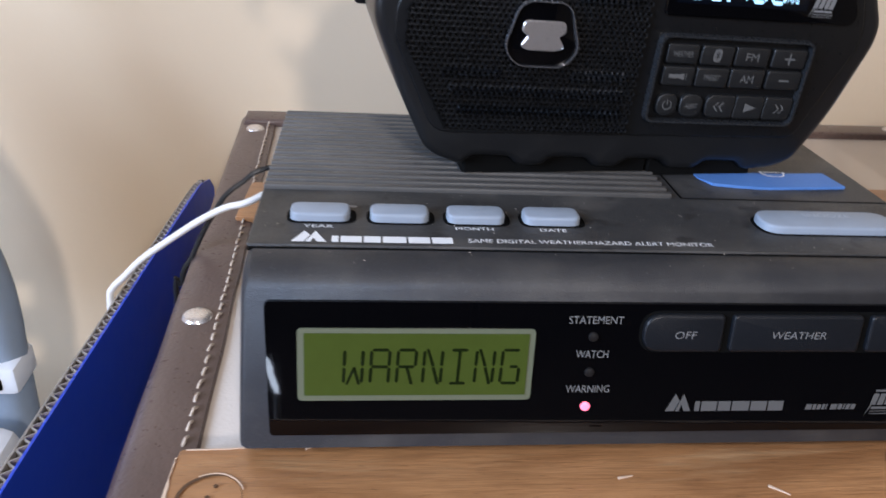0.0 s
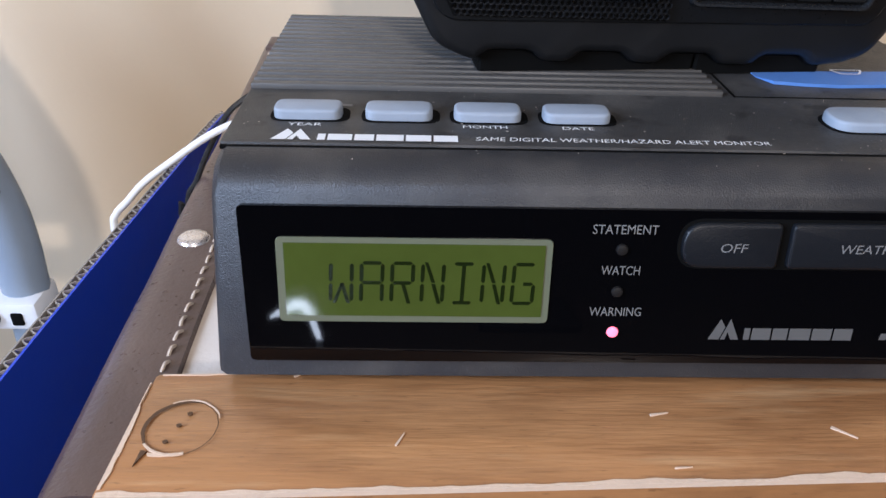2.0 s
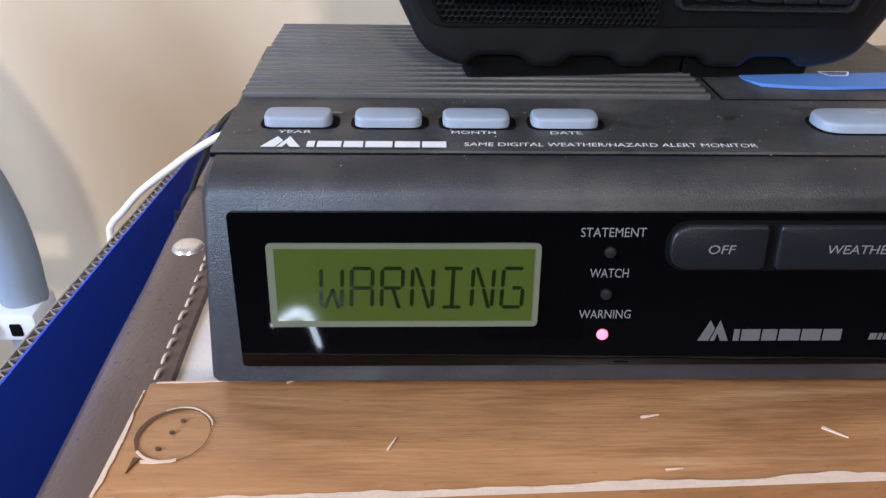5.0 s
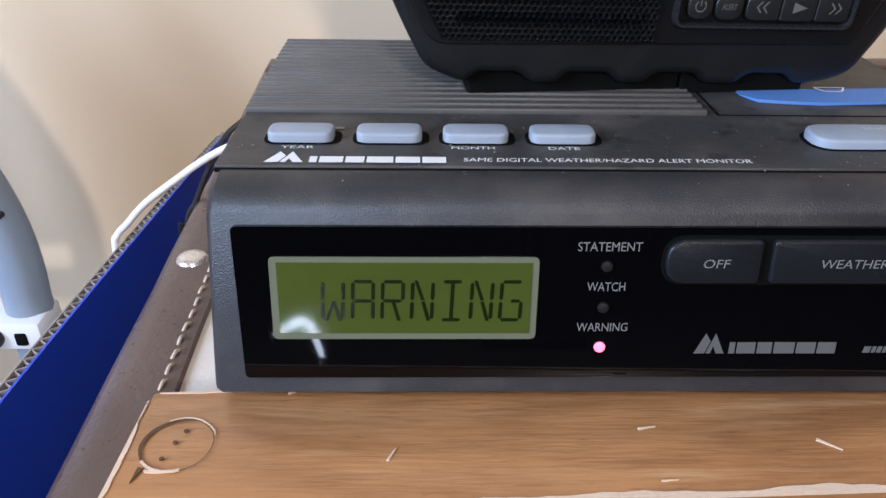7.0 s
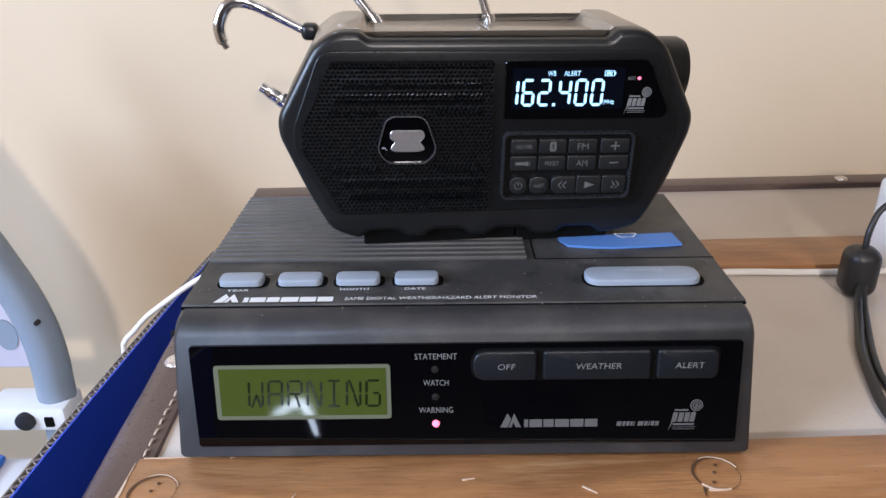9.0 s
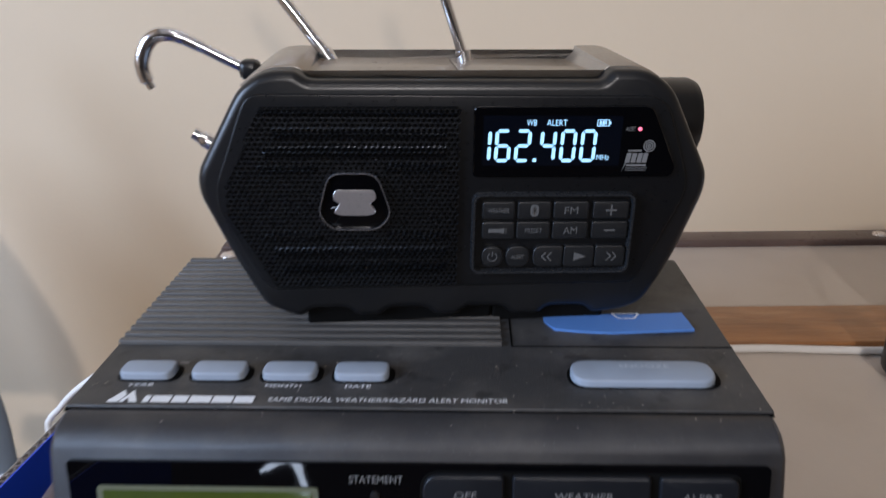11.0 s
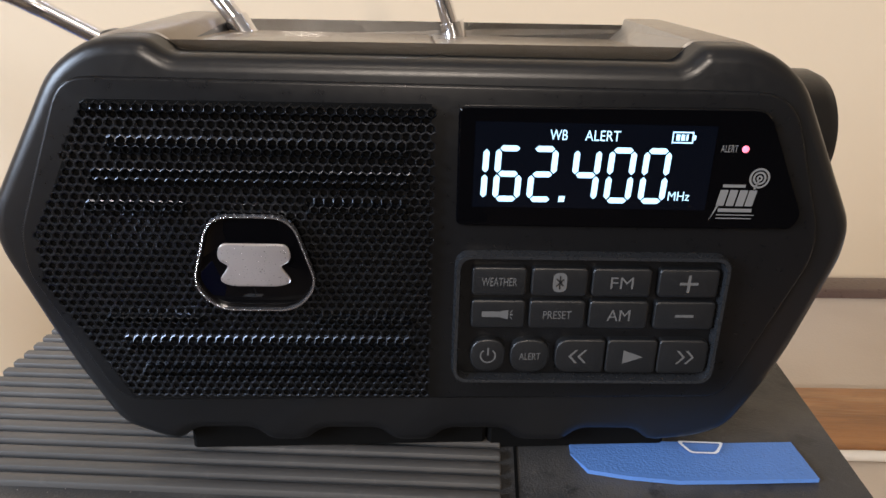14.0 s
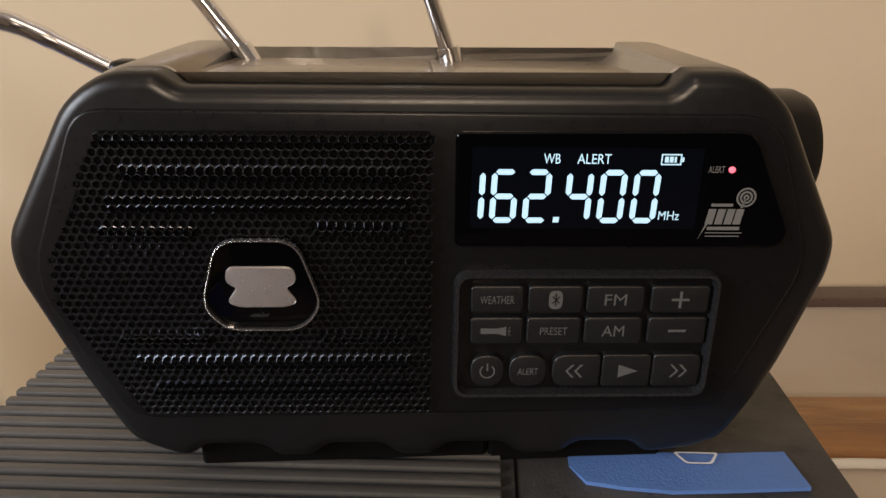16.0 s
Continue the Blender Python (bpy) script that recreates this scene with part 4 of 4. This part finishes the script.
# ---- loose things ----
def tape():
    t = [(0.1362, 0.0712), (0.1392, 0.0652), (0.147, 0.0637), (0.157, 0.0628), (0.168, 0.0636), (0.1858, 0.0652), (0.1851, 0.0784), (0.168, 0.0770), (0.152, 0.0770), (0.1362, 0.0755)]
    bm = bmesh.new()
    lo = [bm.verts.new((x, y, 0.0541)) for x, y in t]
    hi = [bm.verts.new((x, y, 0.05435 + (0.0007 if y < 0.0655 else 0))) for x, y in t]
    bm.faces.new(hi)
    bm.faces.new(lo[::-1])
    for i in range(len(t)):
        j = (i + 1) % len(t)
        bm.faces.new((lo[i], lo[j], hi[j], hi[i]))
    ob = tagged(part("masking_tape", bm, M_TAPE), "torn strip of blue masking tape on the monitor", "tape")
    mark = mm(rounded([(159.6, 76.2), (161.6, 72.0), (167.4, 72.0), (169.8, 76.2)], 1.0, 4))
    part("printed_mark", ring_band([(a, b) for a, b in mark], [(0.1647 + (a - 0.1647) * .84, 0.0742 + (b - 0.0742) * .76) for a, b in mark], 0.0, 0.0), M_WHITE_INK, ob, "pale outlined mark", m=Matrix(((1, 0, 0, 0), (0, 0, 1, 0), (0, -1, 0, 0.0552), (0, 0, 0, 1))))


def card():
    """A corrugated sheet standing against the trunk."""
    c = tagged(empty("corrugated_card"), "cobalt blue corrugated card leaning on the trunk", "cardboard")
    top = lambda y: -0.0138 - 0.042 * y - 0.17 * max(0, y) ** 2
    ys = [-0.24 + 0.53 * i / 36 for i in range(37)]
    bm = bmesh.new()
    xs = lambda y: -0.0715 + 0.003 * noise.noise((y * 4, 5, 0))
    poly = [(y, top(y)) for y in ys[:-2]] + [(0.284, top(0.284) - 0.004), (0.294, top(0.294) - 0.012), (0.294, -0.458), (-0.24, -0.458)]
    f = [bm.verts.new((xs(y), y, z)) for y, z in poly]
    g = [bm.verts.new((xs(y) - 0.0008, y, z)) for y, z in poly]
    bm.faces.new(f)
    bm.faces.new(g[::-1])
    for i in range(len(poly)):
        j = (i + 1) % len(poly)
        bm.faces.new((f[i], f[j], g[j], g[i]))
    part("liner", bm, M_BLUE, c, "glossy cobalt blue face")
    bm = bmesh.new()
    f = [bm.verts.new((xs(y) - 0.0040, y, z - 0.0004)) for y, z in poly]
    g = [bm.verts.new((xs(y) - 0.0046, y, z - 0.0004)) for y, z in poly]
    bm.faces.new(f)
    bm.faces.new(g[::-1])
    for i in range(len(poly)):
        j = (i + 1) % len(poly)
        bm.faces.new((f[i], f[j], g[j], g[i]))
    part("liner", bm, M_KRAFT, c)
    # wavy core between the two faces
    verts, faces = [], []
    n = 560
    for i in range(n + 1):
        y = -0.238 + 0.508 * i / n
        x = xs(y) - 0.0024 + 0.0014 * math.sin(2 * math.pi * y / 0.0052)
        for dx in (-0.00028, 0.00028):
            for z in (top(y) - 0.0005, top(y) - 0.03):
                verts.append((x + dx, y, z))
        if i:
            a, b = 4 * (i - 1), 4 * i
            faces += [(a, b, b + 2, a + 2), (a, a + 1, b + 1, b), (a + 2, b + 2, b + 3, a + 3)]
    me = bpy.data.meshes.new("corrugated_core")
    me.from_pydata(verts, [], faces)
    me.materials.append(M_KRAFT)
    o = new("corrugated_core", me)
    o.parent = c
    tagged(o, "grey corrugated core along the edge")


def cords():
    ob = part("white_cable", tube([(0.03, 0.134, 0.036), (0.004, 0.132, 0.030), (-0.0189, 0.1194, 0.0200), (-0.0300, 0.1187, 0.0165), (-0.0400, 0.1180, 0.0112), (-0.0512, 0.1172, 0.0035), (-0.0640, 0.1164, -0.0060), (-0.0722, 0.1159, -0.0145), (-0.0768, 0.1155, -0.0192), (-0.0788, 0.1152, -0.0262), (-0.080, 0.114, -0.06), (-0.083, 0.11, -0.2), (-0.09, 0.10, -0.458)], 0.0014, 10, 8), M_CORD_W)
    tagged(ob, "thin white cable draped over the blue card", "cable")
    ob = part("thin_black_wire", tube([(0.004, 0.133, 0.032), (-0.0159, 0.126, 0.0302), (-0.0235, 0.1238, 0.0256), (-0.0301, 0.1218, 0.0207), (-0.0347, 0.1205, 0.0138), (-0.0395, 0.1191, 0.0056), (-0.0447, 0.1176, -0.0054), (-0.0495, 0.1162, -0.0166), (-0.053, 0.115, -0.06), (-0.055, 0.11, -0.458)], 0.0011, 8, 6), M_CORD_B)
    tagged(ob, "thin black wire from behind the monitor", "cable")
    ob = part("white_cable", tube([(0.17, 0.134, 0.004), (0.205, 0.147, -0.002), (0.225, 0.1515, -0.0026), (0.250, 0.1530, -0.0026), (0.275, 0.1520, -0.0026), (0.300, 0.1515, -0.0026), (0.33, 0.152, -0.0026)], 0.0019, 10, 8), M_CORD_W)
    tagged(ob, "white power cable lying along the slat", "cable")


def adapter():
    a = tagged(empty("power_adapter", pose(0.343, 0.121, -0.0045, 0, 0, 24)), "bright white power adapter lying on the trunk", "power adapter")
    part("case", block(0.0, 0.0, 0.0, 0.075, 0.050, 0.052, 0.004, 4), M_PLUG_W, a, "white plastic case with rounded edges")
    part("label_plate", block(0.012, -0.0004, 0.012, 0.060, 0.001, 0.040, 0.0003), M_WHITE, a)
    p = tagged(empty("cord_connector", pose(0.3020, 0.1310, -0.0045, 0, 0, -6)), "rounded black cord connector standing beside the adapter", "connector")
    bm = block(-0.0086, -0.0086, 0.0, 0.0086, 0.0086, 0.0265, 0.0064, 5)
    part("shell", bm, M_CORD_B, p, "matt black moulded shell")
    part("cord", tube([(0.001, 0.001, 0.024), (0.002, 0.003, 0.035), (0.0075, 0.006, 0.046), (0.020, 0.004, 0.053), (0.045, -0.01, 0.050), (0.090, -0.03, 0.044), (0.12, -0.04, 0.010)], 0.0016, 10, 8), M_CORD_B, p)
    ob = part("black_cable", tube([(0.3000, 0.124, 0.004), (0.2955, 0.114, -0.0018), (0.286, 0.094, -0.0026), (0.2765, 0.074, -0.0026), (0.2692, 0.052, -0.0026), (0.2645, 0.035, -0.0026), (0.2625, 0.021, -0.0016), (0.264, 0.008, 0.0020), (0.270, -0.020, 0.0020), (0.273, -0.034, 0.0018), (0.275, -0.042, -0.01), (0.275, -0.044, -0.10)], 0.0021, 10, 8), M_CORD_B)
    tagged(ob, "black cord trailing across the trunk", "cable")
    ob = part("black_cable", tube([(0.3015, 0.123, 0.004), (0.2980, 0.113, -0.0018), (0.2890, 0.092, -0.0026), (0.2805, 0.072, -0.0026), (0.2745, 0.054, -0.0026), (0.2730, 0.040, -0.0026), (0.276, 0.026, -0.0018), (0.283, 0.010, 0.0020), (0.292, -0.012, 0.0020), (0.300, -0.034, 0.0015), (0.304, -0.044, -0.02), (0.304, -0.046, -0.12)], 0.0015, 10, 8), M_CORD_B)
    tagged(ob, "black cord trailing across the trunk", "cable")


def stand():
    """A curved plastic frame standing on the floor by the wall."""
    c = tagged(empty("plastic_stand"), "pale blue-grey curved plastic stand beside the trunk", "plastic stand")
    line = [(-0.250, 0.135), (-0.222, 0.085), (-0.202, 0.045), (-0.189, 0.018), (-0.179, -0.006), (-0.1695, -0.032), (-0.1645, -0.056), (-0.1635, -0.080), (-0.165, -0.110), (-0.170, -0.25), (-0.175, -0.458)]
    part("frame", tube([(x, 0.185, z) for x, z in line], 0.0115, 20, 8), M_STEEL_BLUE, c, "blue-grey rounded frame")
    part("screw", disc(-0.1585, -0.043, 0.0015, 0.1735, 0.177, 0.0004, 12), M_CORD_B, c, "small dark screw")
    part("panel", prism(rounded([(-0.30, -0.082), (-0.170, -0.082), (-0.172, -0.03), (-0.190, 0.01), (-0.225, 0.06), (-0.30, 0.09)], 0.008), 0.185, 0.191, 0.002), M_LAVENDER, c, "pale lavender panel")
    part("oval_mark", prism([(-0.186 + 0.007 * math.cos(q), -0.057 + 0.011 * math.sin(q)) for q in np.linspace(0, 2 * math.pi, 28, endpoint=False)], 0.1842, 0.186), M_STEEL_BLUE, c)
    part("bracket", block(-0.205, 0.168, -0.119, -0.153, 0.194, -0.102, 0.003), M_WHITE, c, "white bracket")
    part("cap", disc(-0.178, -0.110, 0.0062, 0.1645, 0.169, 0.0015, 24), M_CORD_B, c, "black round cap")
    part("slot", block(-0.1665, 0.1668, -0.1150, -0.1605, 0.169, -0.1075, 0.001), M_HOLE, c)
    b = tagged(empty("storage_tub"), "white tub with a blue lid on the floor", "tub")
    part("tub", block(-0.36, 0.10, -0.46, -0.150, 0.160, -0.128, 0.01), M_WHITE, b)
    part("lid", block(-0.34, 0.108, -0.128, -0.185, 0.152, -0.122, 0.004), M_SKYBLUE, b, "bright blue lid")


tape()
card()
cords()
adapter()
stand()


def ceiling_lamp():
    l = tagged(empty("ceiling_lamp"), "square warm white ceiling lamp", "lamp")
    part("housing", block(0.05, -1.50, 1.945, 0.45, -1.10, 1.98, 0.006), M_WHITE, l)


ceiling_lamp()


def floor_lamp():
    l = tagged(empty("floor_lamp"), "dark metal floor lamp with a white shade", "lamp")
    part("pole", block(0.29, -1.595, -0.44, 0.31, -1.575, 0.60, 0.004), M_CORD_B, l)
    part("base", block(0.18, -1.70, -0.46, 0.42, -1.46, -0.435, 0.01), M_CORD_B, l)
    part("shade", block(0.16, -1.62, 0.56, 0.44, -1.55, 0.88, 0.01), M_WHITE, l, "white shade")


floor_lamp()


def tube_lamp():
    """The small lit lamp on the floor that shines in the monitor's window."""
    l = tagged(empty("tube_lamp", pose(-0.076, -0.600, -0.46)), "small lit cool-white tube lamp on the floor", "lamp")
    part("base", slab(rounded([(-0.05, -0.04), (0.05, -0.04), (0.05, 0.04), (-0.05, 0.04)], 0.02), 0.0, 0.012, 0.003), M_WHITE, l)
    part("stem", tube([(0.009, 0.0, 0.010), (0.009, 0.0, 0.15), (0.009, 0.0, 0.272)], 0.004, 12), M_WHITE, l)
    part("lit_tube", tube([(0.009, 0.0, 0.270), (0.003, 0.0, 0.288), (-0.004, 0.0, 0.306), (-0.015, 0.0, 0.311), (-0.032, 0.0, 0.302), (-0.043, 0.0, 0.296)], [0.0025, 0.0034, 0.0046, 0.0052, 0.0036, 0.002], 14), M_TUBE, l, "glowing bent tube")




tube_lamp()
